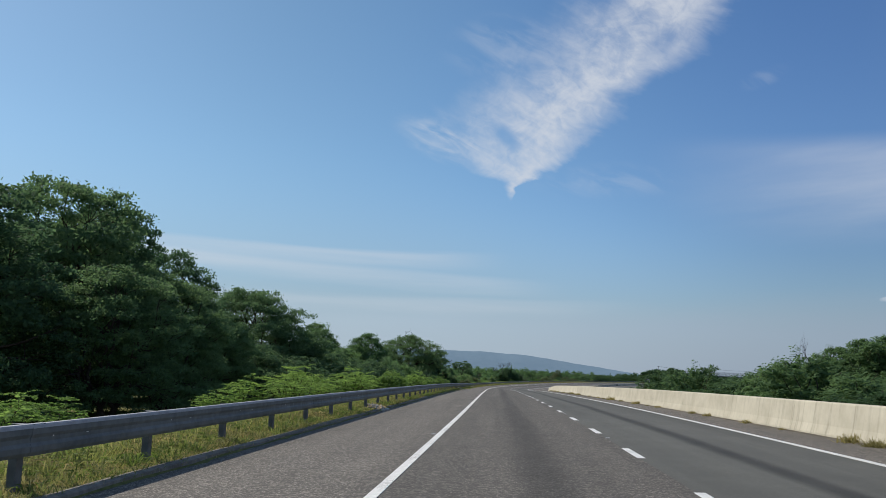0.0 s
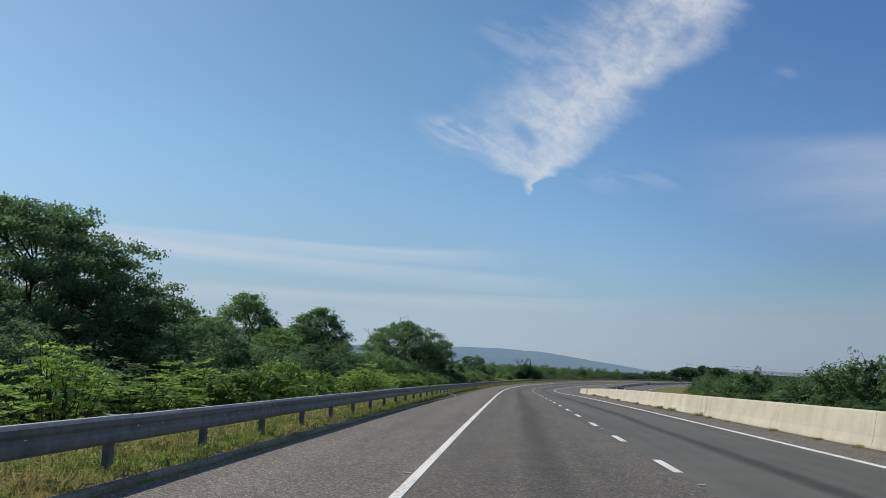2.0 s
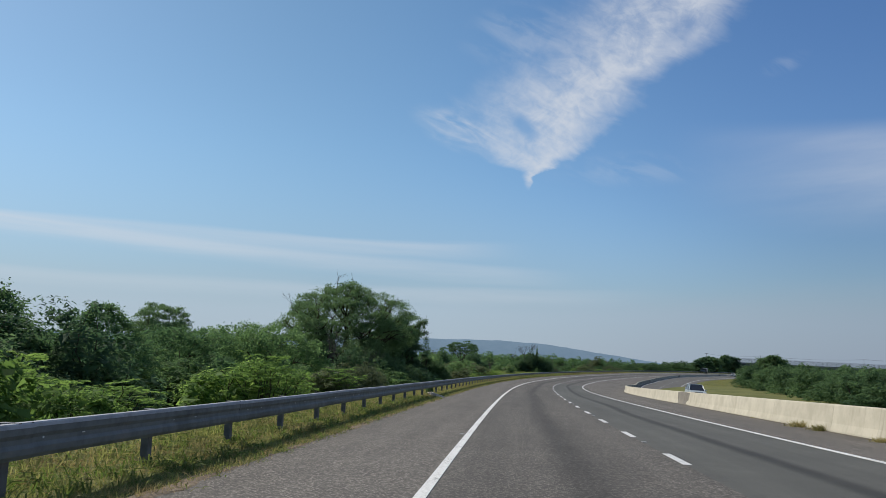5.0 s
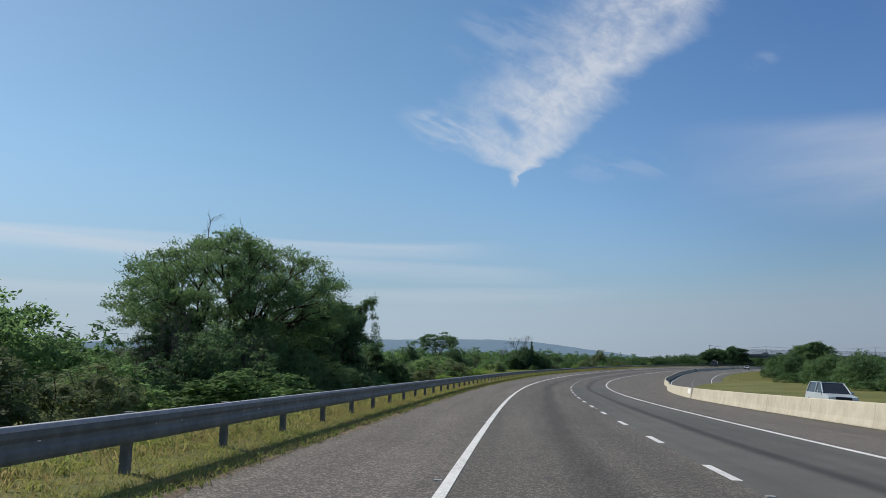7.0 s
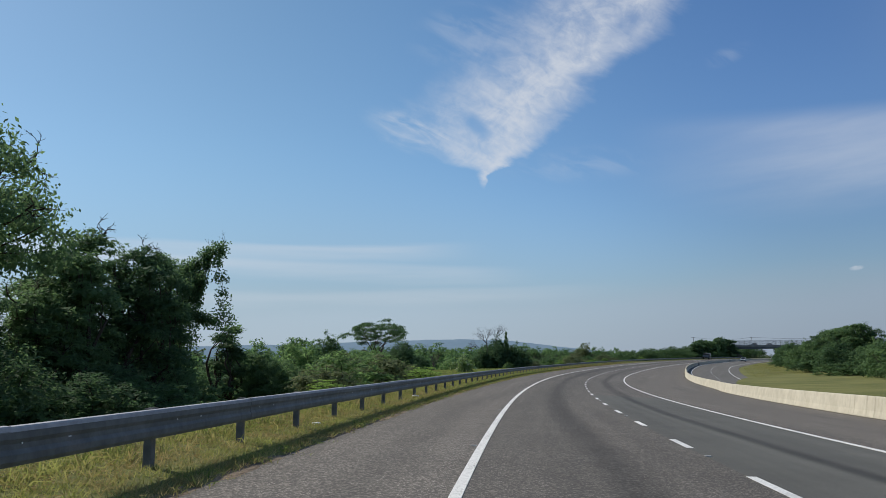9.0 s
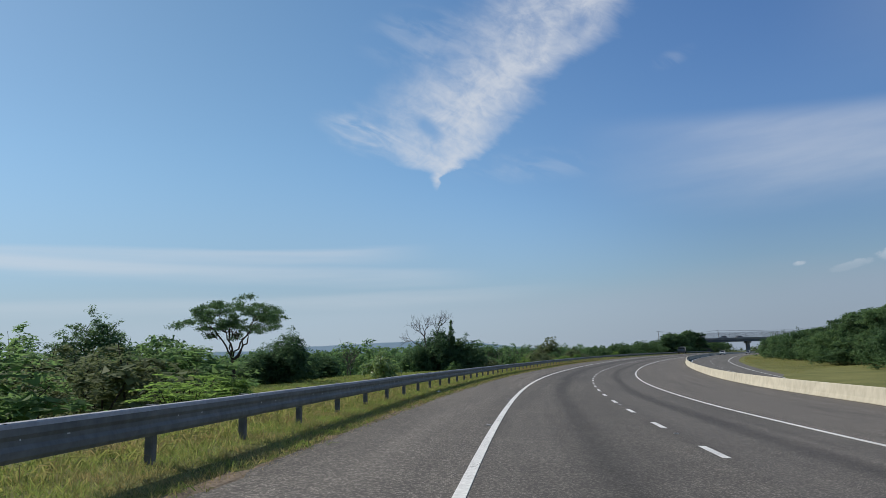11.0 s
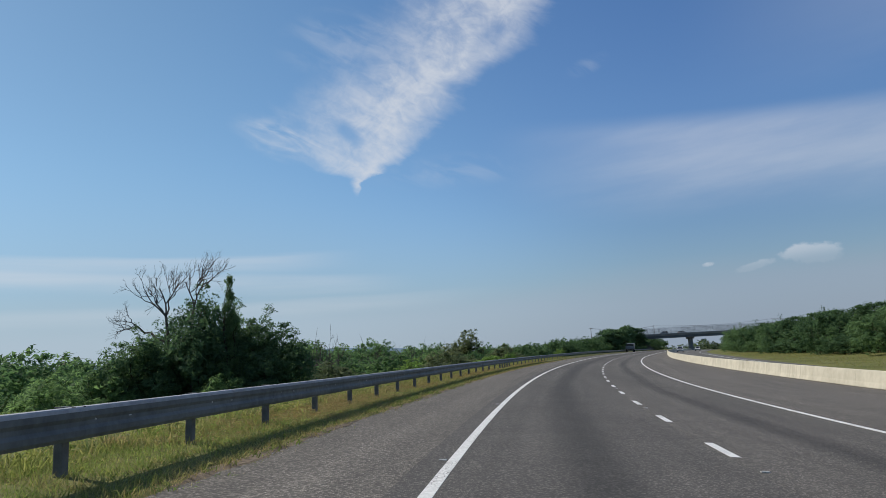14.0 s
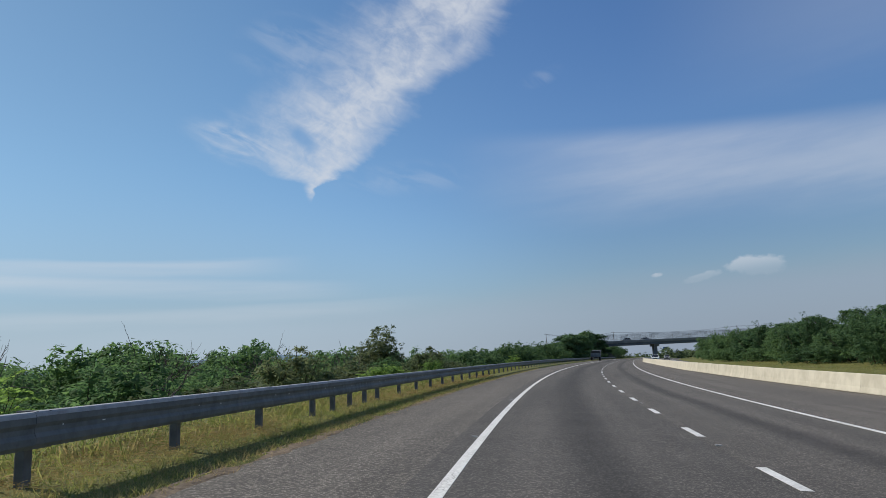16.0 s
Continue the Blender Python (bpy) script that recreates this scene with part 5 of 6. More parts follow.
def grass(name, seed, count, s_range, u_of, height, label, blades=6, mat=None, bent=False, wide=1.0, tuft=0.07):
    rng = np.random.default_rng(seed)
    s = rng.uniform(*s_range, count)
    u = np.array([u_of(x, rng) for x in s])
    bare = np.zeros(count, bool)
    for drain in DRAINS:
        bare |= (np.abs(s - drain) < 1.25) & (u > -3.7)
    s, u = s[~bare], u[~bare]
    base = np.array([ground_z(a, b) for a, b in zip(s, u)])
    base = np.repeat(base, blades, 0)
    k = len(base)
    base[:, :2] += rng.normal(size=(k, 2)) * tuft
    tall = height * (0.45 + 0.9 * rng.random((k, 1)))
    lean = rng.normal(size=(k, 3)) * np.array([0.75, 0.75, 0]) + np.array([0, 0, 1.0])
    up = unit(lean) * tall
    side = unit(np.cross(up, rng.normal(size=(k, 3)))) * (0.0028 + 0.0045 * rng.random((k, 1))) * (height / 0.2) ** 0.6 * wide
    soup = Soup()
    if bent:  # the blade rises, then arches over
        mid = base + up * 0.6 + np.array([0, 0, 0.12]) * tall
        tip = base + up + up * np.array([0.55, 0.55, -0.3])
        soup.v.append(np.stack([base - side, base + side, mid + side * 0.85, mid - side * 0.85, tip], 1).reshape(-1, 3))
        five = np.arange(k)[:, None] * 5
        soup.f.append(np.concatenate([five + np.array([0, 1, 2]), five + np.array([0, 2, 3]), five + np.array([3, 2, 4])]))
        soup.count = k * 5
    else:
        soup.v.append(np.stack([base - side, base + side, base + up], 1).reshape(-1, 3))
        soup.f.append(np.arange(k * 3).reshape(k, 3))
        soup.count = k * 3
    return tagged(new(name, soup.mesh(name, mat or GRASS)), label, "grass", kind="stuff")


grass("verge_grass", 51, 56000, (4, 365), lambda s, g: edge_u(s) - (0.2 if s < 104 else 0.05) - 2.2 * g.random(), 0.085, "short dry yellow-green grass along the road edge", 7, wide=1.9)
grass("rail_grass", 54, 9000, (4, 400), lambda s, g: g.normal(-4.3, 0.35), 0.2, "shin-high green grass under the guard rail", 7, None, True, 1.3)
grass("tall_grass", 52, 12000, (4, 400), lambda s, g: g.uniform(-9.5, -4.5), 0.34, "tall green grass behind the guard rail", 7, TALL_GRASS, True, 1.3, 0.11)
grass("cane_grass", 62, 330, (244, 266), lambda s, g: g.uniform(-6.8, -4.5), 0.42, "coarse bright green long-bladed grass behind the rail", 9, CANE, True, 1.4, 0.12)
grass("clearing_grass", 63, 9000, (250, 322), lambda s, g: -9 - 22 * g.random(), 0.36, "lit green grass in a clearing among the scrub", 7, TALL_GRASS, True, 2.0, 0.14)
grass("edge_grass", 53, 9000, (4, 400), lambda s, g: edge_u(s) + g.normal(-0.05 if s > 104 else -0.24, 0.1), 0.08, "dry straw-coloured grass creeping over the asphalt edge", mat=STRAW)
grass("edge_turf", 56, 12000, (4, 370), lambda s, g: edge_u(s) - (0.2 if s < 104 else 0.02) - 0.7 * g.random() ** 1.4, 0.085, "short mixed green and straw turf at the asphalt edge", 7, wide=1.25)
grass("green_verge", 61, 9000, (222, 296), lambda s, g: g.uniform(-4.8, edge_u(s) - 0.5), 0.11, "fresh green grass on the verge under the rail", 7, TALL_GRASS, wide=1.3)
grass("verge_weeds", 59, 2600, (4, 135), lambda s, g: g.uniform(-4.8, edge_u(s) - 0.25), 0.17, "rough green weeds on the verge", 16, TALL_GRASS, True, 1.6)
grass("edge_tufts", 60, 1300, (4, 320), lambda s, g: edge_u(s) + g.normal(-0.02 if s > 104 else -0.2, 0.09), 0.12, "dark green grass tufts creeping over the asphalt edge", 14, TALL_GRASS, True, 1.3)
grass("bank_grass", 55, 13000, (150, 470), lambda s, g: float(median(s)) + 11.6 + g.uniform(0, bank_u(s) - float(median(s)) - 11.0), 0.26, "mown yellow-green grass strip beside the far carriageway", 6)


def hay(name, seed, count, s_range, label):
    """Cut straw lying flat in patches."""
    rng = np.random.default_rng(seed)
    s = rng.uniform(*s_range, count)
    u = rng.normal(-3.75, 0.4, count)
    keep = np.sin(s * 0.55) + np.sin(s * 0.23 + 2) + rng.normal(size=count) * 0.5 > -0.3
    s, u = s[keep], np.minimum(u[keep], -2.75)
    base = np.repeat(np.array([ground_z(a, b) for a, b in zip(s, u)]), 5, 0)
    k = len(base)
    base[:, :2] += rng.normal(size=(k, 2)) * 0.06
    base[:, 2] += 0.015 + 0.06 * rng.random(k)
    along = unit(rng.normal(size=(k, 3)) * np.array([1, 1, 0.25])) * rng.uniform(0.025, 0.075, (k, 1))
    side = unit(np.cross(along, rng.normal(size=(k, 3)))) * 0.0035
    soup = Soup()
    soup.leaves(base, along, side)
    return tagged(new(name, soup.mesh(name, STRAW)), label, "straw", kind="stuff")


hay("cut_straw", 57, 15000, (292, 372), "dry cut straw lying in patches on the verge")
hay("cut_straw_patch", 58, 6000, (60, 215), "thin scatter of dry straw on the verge")


# ---- road furniture ----
def stud_set():
    holder = tagged(empty("road_studs"), "small pale reflective road studs along the lines", "road stud", kind="structure")
    stud_grey = surface("stud_grey", (0.16, 0.16, 0.15), (0.5, 0.5, 0.47), 30, 6, 0.5, bump=0)
    bm = bmesh.new()
    rounded_box(bm, (0.1, 0.08, 0.018), (0, 0, 0.006), 0.006)
    first = None
    mesh = None
    for k in range(-2, 40):
        for u in (-0.14, LANE):
            s = 160.0 + (k - 14) * DASH_CYCLE * 2 if u == LANE else 160.2 + (k - 14) * DASH_CYCLE * 2
            if first is None:
                first = part("stud", bm, stud_grey, holder)
                mesh, ob = first.data, first
            else:
                ob = new("stud", mesh)
                ob.parent = holder
            x, y, z = road_point(s, u)
            ob.matrix_basis = pose(x, y, z, 0, math.degrees(float(np.interp(s, ROAD_S, ROAD_E))), -math.degrees(heading(s)))


stud_set()


def patch():
    def rows(s):  # the roller left a ragged lower and upper edge
        low, high = 0.36 + 0.035 * math.sin(s * 11) + 0.025 * math.sin(s * 27), 0.735 - 0.02 * abs(math.sin(s * 17))
        return [(float(median(s)) - 0.18 + 0.18 * (z - 0.34), z) for z in (low, high)]
    ob = sweep("white_patch", steps(200.9, 203.1, 0.08), rows, PATCH_WHITE)
    tagged(ob, "white painted patch on the concrete barrier", "painted patch", kind="structure")


PATCH_WHITE = surface("white_patch_paint", (0.72, 0.72, 0.7), (0.82, 0.82, 0.8), 12, 2.0, 0.7)
patch()

# kerb along the first stretch, half buried in grass
KERB_SECTION = ((-0.19, -0.1), (-0.19, 0.06), (-0.165, 0.075), (-0.05, 0.07), (-0.015, 0.055), (0.0, -0.1))
for first, last in ((-20, 27.9), (30.7, 91.8), (94.8, 104)):
    run = sweep("kerb", steps(first, last, 1.0), lambda s: [(edge_u(s) + a + 0.015 * math.sin(s * 1.9), b + 0.008 * math.sin(s * 0.7)) for a, b in KERB_SECTION], KERB, closed=True, caps=True)
    tagged(run, "low grey concrete kerb half buried in grass", "kerb", kind="structure")


STONE = surface("pale_stone", (0.34, 0.285, 0.215), (0.63, 0.55, 0.445), 14, 2.0, 0.9, bump=0.4, random_tint=0.35)
SILL = surface("worn_sill", (0.28, 0.26, 0.22), (0.52, 0.49, 0.42), 12, 1.5, 0.9, bump=0.5, stain=(0.12, 0.1, 0.07))


def rocks(s0, count, seed, big=1.0):
    """A drain beside the road: a worn concrete sill at the asphalt edge, and loose stones behind it."""
    rng = np.random.default_rng(seed)
    holder = tagged(empty("rock_chute"), "pale rubble stones in a drain beside the road", "rocks")
    e = ragged(s0)
    sweep("sill", steps(s0 - 0.9, s0 + 0.5, 0.2), lambda q: [(e - 0.11 + 0.02 * math.sin(q * 5), -0.05), (e - 0.1, 0.045 + 0.012 * math.sin(q * 7)), (e - 0.03 + 0.015 * math.sin(q * 9), 0.034), (e + 0.02, 0.028), (e + 0.03, -0.05)], SILL, holder, "worn concrete sill", caps=True)
    for i in range(count):
        bm = bmesh.new()
        bmesh.ops.create_icosphere(bm, subdivisions=2, radius=1.0)
        for v in bm.verts:
            v.co *= 1 + 0.3 * noise.noise(v.co * 1.7 + Vector((i * 3.1, seed, 0)))
        sx, sy, sz = rng.uniform(0.08, 0.2), rng.uniform(0.08, 0.2), rng.uniform(0.08, 0.15)
        bmesh.ops.scale(bm, vec=(sx * big, sy * big, sz * big), verts=bm.verts)
        ob = part("stone", bm, STONE, holder)
        far = rng.random()
        x, y, z = road_point(s0 - 0.2 + rng.uniform(-1.0, 1.0) * (1 - 0.3 * far), e - 0.12 - 0.55 * far, 0.05 + 0.17 * far)
        ob.location = (x, y, z)
        ob.rotation_euler = (rng.uniform(-0.3, 0.3), 0, rng.uniform(0, 6))


rocks(93.4, 95, 3, 0.38)
rocks(137.9, 75, 4, 0.36)

# a bare patch of pale rubble and straw where the kerb is broken
RUBBLE = surface("pale_rubble", (0.13, 0.1, 0.06), (0.32, 0.25, 0.16), 9, 1.5, 0.95, bump=0.8, bump_scale=12, stain=(0.12, 0.09, 0.06))


def soil_mound(s0, s1):
    rng = np.random.default_rng(9)
    verts, faces = [], []
    rows = steps(s0, s1, 0.14)
    for i, s in enumerate(rows):
        for j in range(9):
            q = j / 8
            arch = math.sin(math.pi * q) * math.sin(math.pi * i / (len(rows) - 1))
            x, y, z = ground_z(s, edge_u(s) - 0.02 - q * 0.95)
            verts.append((x, y, z - 0.03 + 0.06 * arch + (0.05 * rng.random() if 0 < arch else 0)))
    for i in range(len(rows) - 1):
        for j in range(8):
            a = i * 9 + j
            faces.append((a, a + 1, a + 10, a + 9))
    tagged(mesh_object("soil_mound", verts, faces, RUBBLE), "low mound of pale soil and straw by a broken kerb", "soil")


soil_mound(28.3, 30.9)
rocks(29.4, 18, 5, 0.34)


def tyre_scrap(s, u):
    """A torn strip of tyre tread lying on the shoulder."""
    soup = Soup()
    x, y, z = road_point(s, u)
    t = np.linspace(0, 1, 7)
    path = np.stack([x - 0.2 + 0.42 * t, y + 0.1 * np.sin(t * 4), z + 0.012 + 0.01 * np.sin(t * 9)], -1)
    soup.tube(path, 0.014 * np.sin(np.pi * (0.15 + 0.7 * t)), 5)
    tagged(new("tyre_scrap", soup.mesh("tyre_scrap", DARK_MARK)), "torn black strip of tyre tread on the shoulder", "tyre scrap")


tyre_scrap(275.4, -1.22)

# weeds at the foot of the barrier
DRY = leaf_material("dry_weeds", (0.17, 0.16, 0.06), (0.34, 0.3, 0.13), 0.4)


def weed(name, seed, label):
    rng = np.random.default_rng(seed)
    soup = Soup()
    k = 240
    base = rng.normal(size=(k, 3)) * np.array([0.16, 0.16, 0])
    up = unit(rng.normal(size=(k, 3)) * np.array([0.6, 0.6, 0]) + np.array([0, 0, 1.0])) * rng.uniform(0.12, 0.36, (k, 1))
    side = unit(np.cross(up, rng.normal(size=(k, 3)))) * rng.uniform(0.008, 0.02, (k, 1))
    soup.v.append(np.stack([base - side, base + side, base + up], 1).reshape(-1, 3))
    soup.f.append(np.arange(k * 3).reshape(k, 3))
    soup.count = k * 3
    return tagged(new(name, soup.mesh(name, DRY)), label, "weed")


def creeper(s, u, seed):
    """A green creeper wound round a rail post."""
    rng = np.random.default_rng(seed)
    soup = Soup()
    m = 420
    t = rng.random((m, 1))
    a = rng.uniform(0, 6.28, (m, 1))
    at = np.array(ground_z(s, u)) + np.concatenate([np.cos(a) * (0.09 + 0.12 * (1 - t)), np.sin(a) * (0.09 + 0.12 * (1 - t)), 0.5 * t], 1) + rng.normal(size=(m, 3)) * 0.03
    nor = unit(np.concatenate([np.cos(a), np.sin(a), 0.5 + 0 * a], 1) + rng.normal(size=(m, 3)) * 0.5)
    along = unit(np.cross(nor, rng.normal(size=(m, 3)))) * 0.045
    soup.blades(at, along, np.cross(nor, along) * 0.6)
    return tagged(new("creeper", soup.mesh("creeper", LEAF_DARK)), "green creeper winding up a guard rail post", "creeper")


creeper(float(np.interp(46, *POST_RUNS)), RAIL_U - 0.06, 71)

first_weed = weed("weed_tuft", 61, "dry yellow-green weed tuft at the barrier foot")
rng_w = np.random.default_rng(62)
for i in range(42):
    s = 12 + i * 2.9 + rng_w.normal() * 2.2
    x, y, z = road_point(s, float(median(s)) - 0.36)
    k = 0.16 + 0.75 * rng_w.random() ** 2.2
    m = pose(x, y, z, 0, 0, rng_w.uniform(0, 360))
    ob = first_weed if i == 0 else copy_thing(first_weed, m)
    ob.matrix_basis = m @ Matrix.Diagonal((k, k * 1.3, k, 1))
    tagged(ob, group="weeds along the barrier")


# ---- bridge over the road ----
BRIDGE_MID = Vector((168.2, 648.7, 0.0))
BRIDGE_CONCRETE = surface("bridge_concrete", (0.15, 0.16, 0.165), (0.24, 0.25, 0.25), 2, 0.3, 0.9, stain=(0.11, 0.11, 0.11))
ABUTMENT = surface("abutment_stone", (0.06, 0.065, 0.05), (0.13, 0.13, 0.11), 1.5, 0.2, 0.95, stain=(0.05, 0.07, 0.025))
GIRDER = surface("bridge_girder", (0.08, 0.1, 0.125), (0.13, 0.155, 0.18), 2, 0.3, 0.7, bump=0.1)
FENCE = surface("fence_steel", (0.13, 0.145, 0.16), (0.2, 0.215, 0.23), 4, 0.6, 0.6, metal=0.2)


def bridge():
    holder = empty("road_bridge")
    holder.matrix_basis = Matrix.Translation(BRIDGE_MID) @ Matrix.Rotation(radians(1.3), 4, "Y")
    tagged(holder, "concrete road bridge on piers with tall mesh fences", "bridge")

    def box(name, size, at, mat, bevel=0.03, label=""):
        bm = bmesh.new()
        rounded_box(bm, size, at, bevel)
        return part(name, bm, mat, holder, label)
    low = 7.1
    box("deck", (124, 9.0, 0.5), (30, 0, low + 1.5), BRIDGE_CONCRETE)
    for y in (-3.6, -1.2, 1.2, 3.6):
        box("girder", (124, 0.5, 1.05), (30, y, low + 0.73), GIRDER)
    for y in (-4.35, 4.35):
        box("parapet", (124, 0.28, 0.5), (30, y, low + 2.0), BRIDGE_CONCRETE)
    for x in (0.0, 42.0):
        box("pier_column", (1.6, 2.4, low + 1.5), (x, 0, (low - 1.5) / 2 - 0.5), BRIDGE_CONCRETE, 0.2)
        box("pier_cap", (2.6, 4.6, 1.0), (x, 0, low - 0.3), BRIDGE_CONCRETE, 0.15)
    bm = bmesh.new()
    for y in (-4.35, 4.35):
        for z in (2.3, 2.9, 3.5, 4.1, 4.7, 5.2):
            rounded_box(bm, (124, 0.06, 0.06), (30, y, low + z))
        for i in range(248):
            rounded_box(bm, (0.05, 0.05, 3.0), (-32 + i * 0.5, y, low + 3.7))
    part("mesh_fence", bm, FENCE, holder, "tall grey mesh fence on the parapet")
    post_mesh = None
    for y in (-4.35, 4.35):
        for i in range(42):
            if post_mesh is None:
                bm = bmesh.new()
                rounded_box(bm, (0.11, 0.11, 2.75))
                ob = part("fence_post", bm, FENCE, holder)
                post_mesh = ob.data
            else:
                ob = new("fence_post", post_mesh)
                ob.parent = holder
            ob.location = (-32 + i * 3.0, y, low + 3.8)
    bm = bmesh.new()
    vs = [(-17, -6, -1), (-17, 6, -1), (-38, 6, -1), (-38, -6, -1), (-27, -6, low), (-27, 6, low), (-38, 6, low), (-38, -6, low)]
    v = [bm.verts.new(p) for p in vs]
    for f in ((0, 1, 5, 4), (4, 5, 6, 7), (0, 4, 7, 3), (1, 2, 6, 5), (3, 7, 6, 2)):
        bm.faces.new([v[i] for i in f])
    part("abutment_slope", bm, ABUTMENT, holder, "sloping concrete abutment")
    return holder


bridge()


# ---- poles, wires and a far sign ----
WOOD_POLE = surface("pole_wood", (0.12, 0.1, 0.085), (0.22, 0.19, 0.16), 8, 1, 0.9)


def pole(name, at, height, label, arm=True):
    holder = empty(name, at)
    soup = Soup()
    soup.tube([(0, 0, -1), (0, 0, height * 0.5), (0, 0, height)], [0.19, 0.16, 0.12], 8)
    ob = new("shaft", soup.mesh("shaft", WOOD_POLE))
    ob.parent = holder
    if arm:
        bm = bmesh.new()
        rounded_box(bm, (2.2, 0.12, 0.14), (0, 0, height - 0.5), 0.02, Matrix.Rotation(0, 4, "Z"))
        part("crossarm", bm, WOOD_POLE, holder)
    return tagged(holder, label, "utility pole")


POLES = [(131.0, 690.0, 1.5, 15.5), (179.0, 723.0, 1.5, 15.5), (262.0, 740.0, 1.5, 15.0), (330.0, 690.0, 1.0, 15.0)]
for x, y, z, h in POLES:
    tagged(pole("utility_pole", (x, y, z), h, "tall wooden utility pole with a crossarm"), group="utility poles")
for i, ((x0, y0, z0, h0), (x1, y1, z1, h1)) in enumerate(zip(POLES[:-1], POLES[1:])):
    soup = Soup()
    for off in (-0.9, 0.9):
        t = np.linspace(0, 1, 13)
        path = np.stack([x0 + off + (x1 - x0) * t, y0 + (y1 - y0) * t, z0 + h0 - 0.4 + (z1 + h1 - z0 - h0) * t - 4 * 1.4 * t * (1 - t)], -1)
        soup.tube(path, np.full(13, 0.035), 4)
    tagged(new("power_line", soup.mesh("power_line", POST)), "two thin sagging power lines between poles", "cable", group="power lines")

BLUE = surface("sign_blue", (0.03, 0.09, 0.2), (0.04, 0.11, 0.24), 3, 0.5, 0.5, bump=0)


def far_sign():
    holder = empty("road_sign", (214.0, 735.0, 0.6))
    holder.rotation_euler = (0, 0, radians(-24))
    for x in (-0.9, 0.9):
        soup = Soup()
        soup.tube([(x, 0, -1), (x, 0, 3), (x, 0, 6.2)], [0.08, 0.08, 0.08], 6)
        ob = new("post", soup.mesh("post", POST))
        ob.parent = holder
    bm = bmesh.new()
    rounded_box(bm, (2.8, 0.08, 2.4), (0, -0.1, 5.2), 0.02)
    part("board", bm, BLUE, holder, "plain blue sign board")
    tagged(holder, "blue road sign board on two posts", "road sign")


far_sign()


# ---- vehicles ----
GLASS = surface("vehicle_glass", (0.015, 0.018, 0.02), (0.02, 0.024, 0.028), 3, 0.5, 0.08, bump=0, spec=0.8)
TYRE = surface("tyre_rubber", (0.015, 0.015, 0.015), (0.03, 0.03, 0.03), 20, 2, 0.9)
RIM = surface("wheel_rim", (0.3, 0.3, 0.31), (0.45, 0.45, 0.46), 6, 1, 0.35, metal=0.8, bump=0)
LAMP = surface("lamp_lens", (0.7, 0.7, 0.68), (0.85, 0.85, 0.83), 6, 1, 0.15, bump=0)
TAIL = surface("tail_lens", (0.3, 0.01, 0.01), (0.4, 0.015, 0.015), 6, 1, 0.2, bump=0)
DARK_TRIM = surface("dark_trim", (0.02, 0.02, 0.022), (0.035, 0.035, 0.037), 6, 1, 0.6, bump=0)


def car_paint(name, col):
    return surface(name, tuple(c * 0.93 for c in col), col, 2, 0.4, 0.25, bump=0, spec=0.6)


def lofted(bm, side, half_low, half_high, z_low, z_high):
    """A closed body from a side outline of (y, z): narrower towards the top."""
    rows = []
    for y, z in side:
        k = min(1, max(0, (z - z_low) / (z_high - z_low)))
        w = half_low + (half_high - half_low) * k
        rows.append((bm.verts.new((-w, y, z)), bm.verts.new((w, y, z))))
    for i in range(len(rows)):
        a, b = rows[i], rows[(i + 1) % len(rows)]
        bm.faces.new((a[0], b[0], b[1], a[1]))
    bm.faces.new([r[0] for r in rows][::-1])
    bm.faces.new([r[1] for r in rows])
    bmesh.ops.recalc_face_normals(bm, faces=bm.faces)
    es = [e for e in bm.edges if len(e.link_faces) == 2 and e.calc_face_angle(0) > 0.4]
    bmesh.ops.bevel(bm, geom=es, offset=0.035, segments=2, affect="EDGES", profile=0.6)


def wheel(holder, x, y, r=0.35, w=0.22):
    bm = bmesh.new()
    bmesh.ops.create_cone(bm, cap_ends=True, segments=24, radius1=r, radius2=r, depth=w)
    bmesh.ops.bevel(bm, geom=[e for e in bm.edges if e.calc_face_angle(0) > 1], offset=0.04, segments=2, affect="EDGES")
    bmesh.ops.transform(bm, matrix=Matrix.Translation((x, y, r)) @ Matrix.Rotation(radians(90), 4, "Y"), verts=bm.verts)
    wh = part("wheel", bm, TYRE, holder)
    bm = bmesh.new()
    bmesh.ops.create_cone(bm, cap_ends=True, segments=18, radius1=r * 0.62, radius2=r * 0.55, depth=w + 0.02)
    bmesh.ops.transform(bm, matrix=Matrix.Translation((x, y, r)) @ Matrix.Rotation(radians(90), 4, "Y"), verts=bm.verts)
    part("rim", bm, RIM, wh)


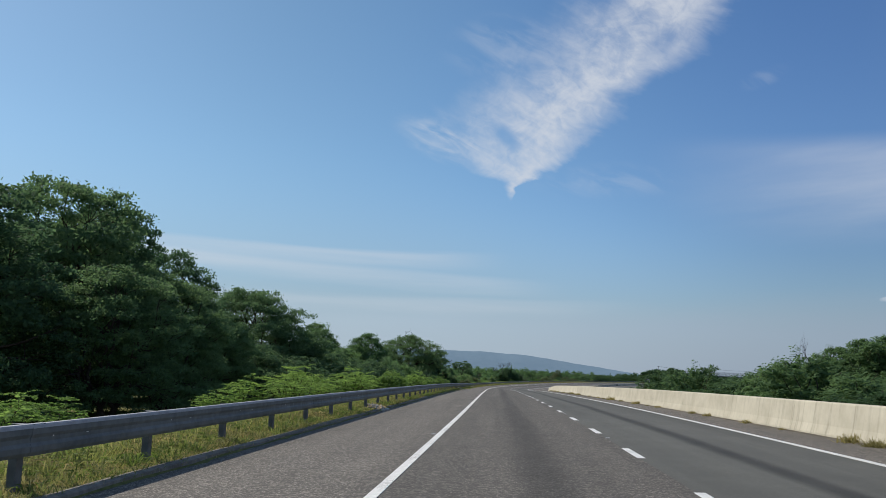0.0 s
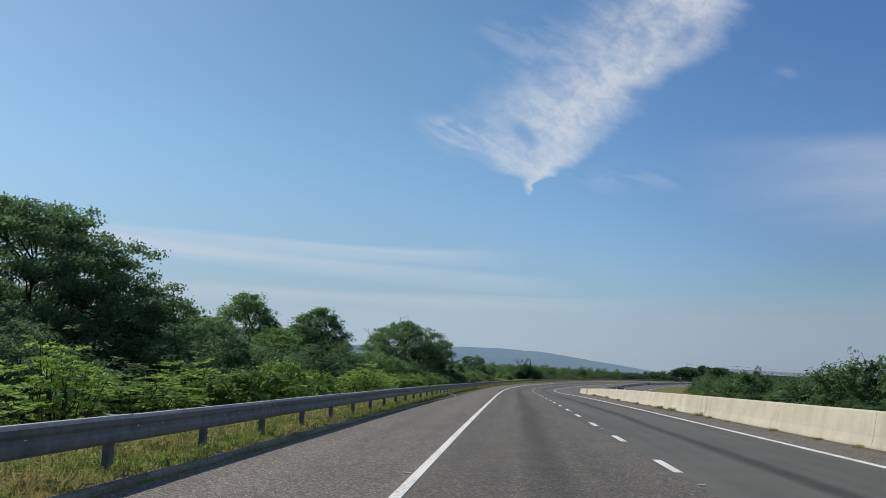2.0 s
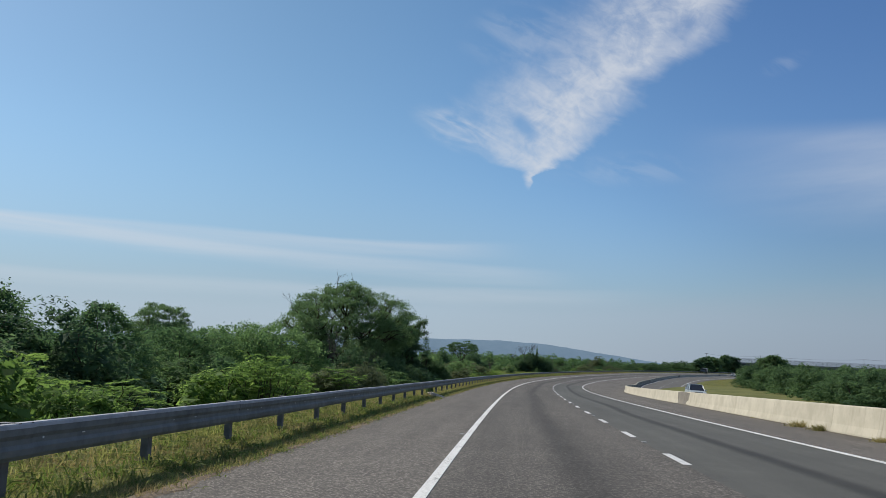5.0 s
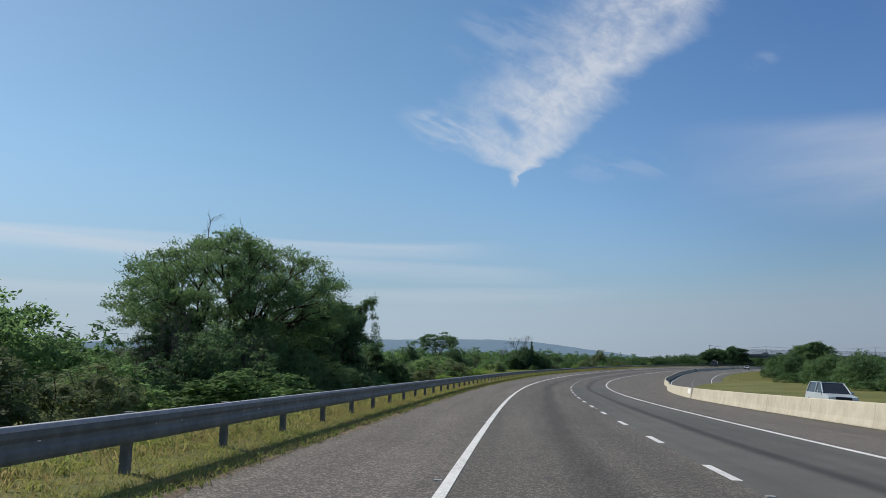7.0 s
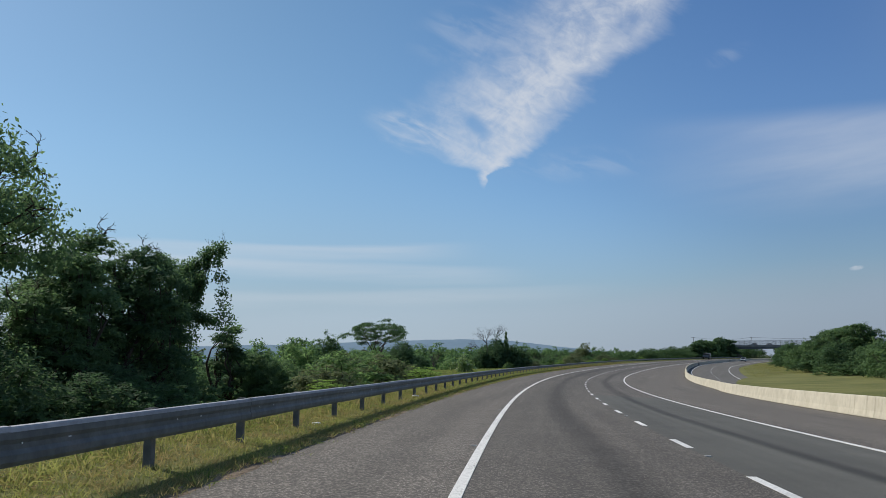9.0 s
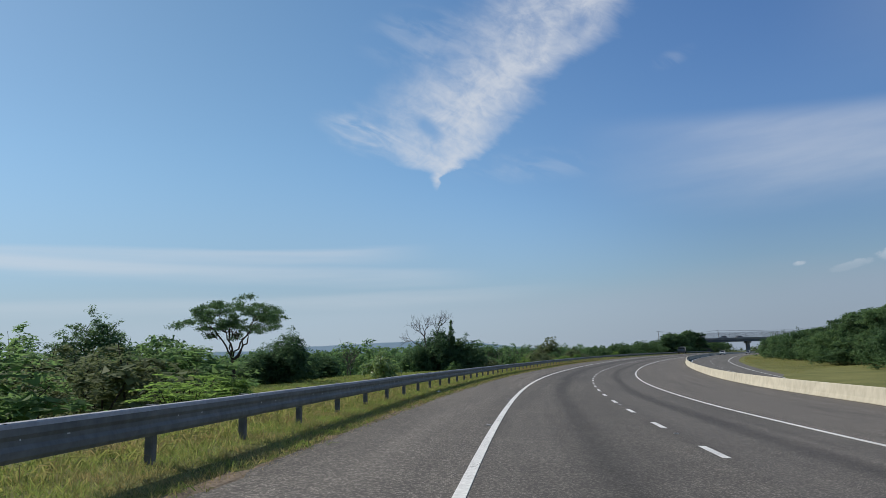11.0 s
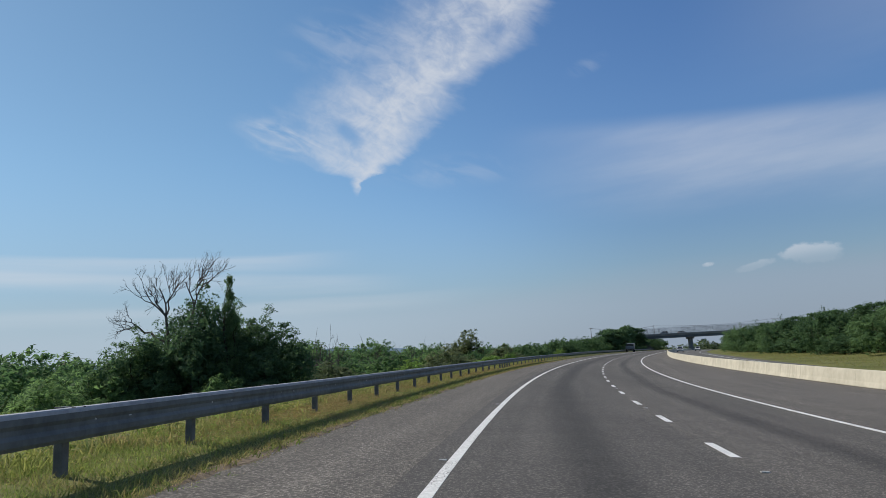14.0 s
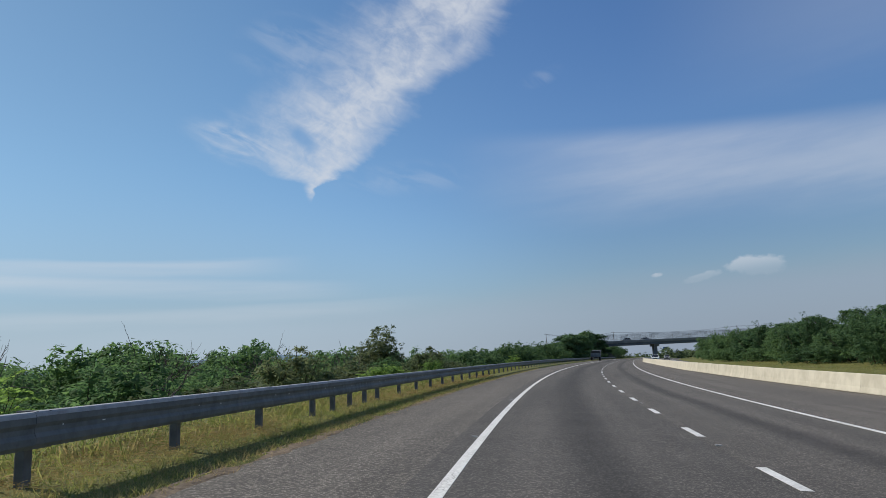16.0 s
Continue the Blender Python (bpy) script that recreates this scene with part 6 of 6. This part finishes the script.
def suv(name, paint, label, pickup=False):
    """Faces along +y."""
    holder = empty(name)
    bm = bmesh.new()
    lofted(bm, [(-2.2, 0.35), (2.15, 0.32), (2.25, 0.55), (2.2, 0.85), (1.1, 1.0), (-2.15, 1.02), (-2.25, 0.6)], 0.9, 0.86, 0.3, 1.0)
    body = part("body", bm, paint, holder)
    roof_back = -0.2 if pickup else -2.05
    bm = bmesh.new()
    lofted(bm, [(1.15, 0.98), (roof_back - 0.05, 0.98), (roof_back + 0.25, 1.62), (0.25, 1.66)], 0.84, 0.66, 1.0, 1.66)
    part("cabin", bm, GLASS, holder, "dark glazed cabin")
    bm = bmesh.new()
    rounded_box(bm, (1.3, (0.25 - roof_back - 0.25) + 0.1, 0.06), (0, (0.25 + roof_back + 0.25) / 2, 1.66), 0.025)
    part("roof", bm, paint, holder)
    for x in (-0.78, 0.78):
        for y0, y1 in ((1.1, 0.3), (roof_back + 0.02, roof_back + 0.27), (-0.35, -0.35)):
            soup = Soup()
            soup.tube([(x * 1.07, y0, 1.0), (x * 0.97, (y0 + y1) / 2, 1.33), (x * 0.86, y1, 1.65)], [0.045] * 3, 6)
            ob = new("pillar", soup.mesh("pillar", paint))
            ob.parent = holder
        bm = bmesh.new()
        rounded_box(bm, (0.36, 0.1, 0.17), (x * 0.8, 2.2, 0.76), 0.03)
        part("headlight", bm, LAMP, holder)
        bm = bmesh.new()
        rounded_box(bm, (0.14, 0.08, 0.3), (x, -2.22, 0.85), 0.02)
        part("tail_light", bm, TAIL, holder)
        bm = bmesh.new()
        rounded_box(bm, (0.2, 0.1, 0.14), (x * 1.27, 0.85, 1.08), 0.03)
        part("wing_mirror", bm, paint, holder)
    bm = bmesh.new()
    rounded_box(bm, (0.95, 0.06, 0.2), (0, 2.24, 0.72), 0.02)
    part("grille", bm, DARK_TRIM, holder)
    bm = bmesh.new()
    rounded_box(bm, (1.7, 0.1, 0.2), (0, 2.22, 0.42), 0.03)
    part("bumper", bm, DARK_TRIM, holder)
    for x in (-0.8, 0.8):
        for y in (-1.35, 1.4):
            wheel(holder, x, y)
    return tagged(holder, label, "pickup truck" if pickup else "car")


def on_road(ob, s, u, toward=True, lift=0.0):
    x, y, z = road_point(s, u, lift)
    e = math.degrees(float(np.interp(s, ROAD_S, ROAD_E)))
    ob.matrix_basis = pose(x, y, z, 0, e, -math.degrees(heading(s))) @ pose(0, 0, 0, 0, 0, 180 if toward else 0)


on_road(suv("suv", car_paint("silver_paint", (0.45, 0.5, 0.52)), "silver-blue sport utility car on the opposite carriageway"), 192.5, float(median(192.5)) + 0.95 + LANE * 1.75)
on_road(suv("pickup", car_paint("white_paint", (0.78, 0.78, 0.77)), "white pickup truck on the opposite carriageway", True), 524, float(median(524)) + 0.95 + LANE * 0.5)
on_road(suv("far_car", car_paint("pale_paint", (0.6, 0.6, 0.6)), "pale car far off on the opposite carriageway"), 610, float(median(610)) + 0.95 + LANE * 1.5)
deck_m = Matrix.Translation(BRIDGE_MID) @ Matrix.Rotation(radians(1.3), 4, "Y")
van = suv("van", car_paint("grey_paint", (0.2, 0.21, 0.22)), "dark grey van crossing the bridge")
van.matrix_basis = deck_m @ pose(-14, -1.6, 8.87, 0, 0, 90)
sedan = suv("bridge_car", car_paint("dull_paint", (0.3, 0.3, 0.3)), "grey car crossing the bridge")
sedan.matrix_basis = deck_m @ pose(-3, 1.6, 8.87, 0, 0, -90)


def lorry():
    holder = empty("lorry")
    for name, size, at, mat, lab in (("cargo_bed", (2.4, 4.6, 0.5), (0, -1.0, 1.15), DARK_TRIM, ""), ("load", (2.1, 4.0, 1.1), (0, -1.1, 1.95), DARK_TRIM, "dark piled load"),
                                     ("cab", (2.2, 1.7, 1.9), (0, 2.3, 1.75), car_paint("lorry_paint", (0.5, 0.5, 0.48)), ""), ("chassis", (1.0, 6.4, 0.25), (0, 0, 0.75), DARK_TRIM, ""),
                                     ("tailgate", (2.4, 0.08, 0.9), (0, -3.3, 1.4), GIRDER, "")):
        bm = bmesh.new()
        rounded_box(bm, size, at, 0.06)
        part(name, bm, mat, holder, lab)
    for x in (-1.0, 1.0):
        for y in (-2.2, 2.2):
            wheel(holder, x, y, 0.48, 0.3)
    return tagged(holder, "dark loaded lorry standing on the hard shoulder", "truck")


on_road(lorry(), 526, -2.0, toward=False)


# ---- scraps of litter in the verge grass ----
def litter(s, u, size, seed):
    bm = bmesh.new()
    bmesh.ops.create_icosphere(bm, subdivisions=2, radius=1.0)
    for v in bm.verts:
        v.co *= 1 + 0.5 * noise.noise(v.co * 2.1 + Vector((seed * 3.7, 0, 1.3)))
    bmesh.ops.scale(bm, vec=(size, size * 0.7, size * 0.35), verts=bm.verts)
    me = bpy.data.meshes.new("litter")
    bm.to_mesh(me)
    bm.free()
    me.materials.append(PATCH_WHITE)
    ob = new("litter", me)
    ob.location = Vector(ground_z(s, u)) + Vector((0, 0, size * 0.25))
    tagged(ob, "crumpled white scrap of plastic in the grass", "litter", group="litter on the verge")


litter(195.3, -3.45, 0.09, 0)
litter(208.8, -3.54, 0.13, 1)
litter(222.7, -3.96, 0.11, 2)
litter(250.4, -2.96, 0.08, 3)
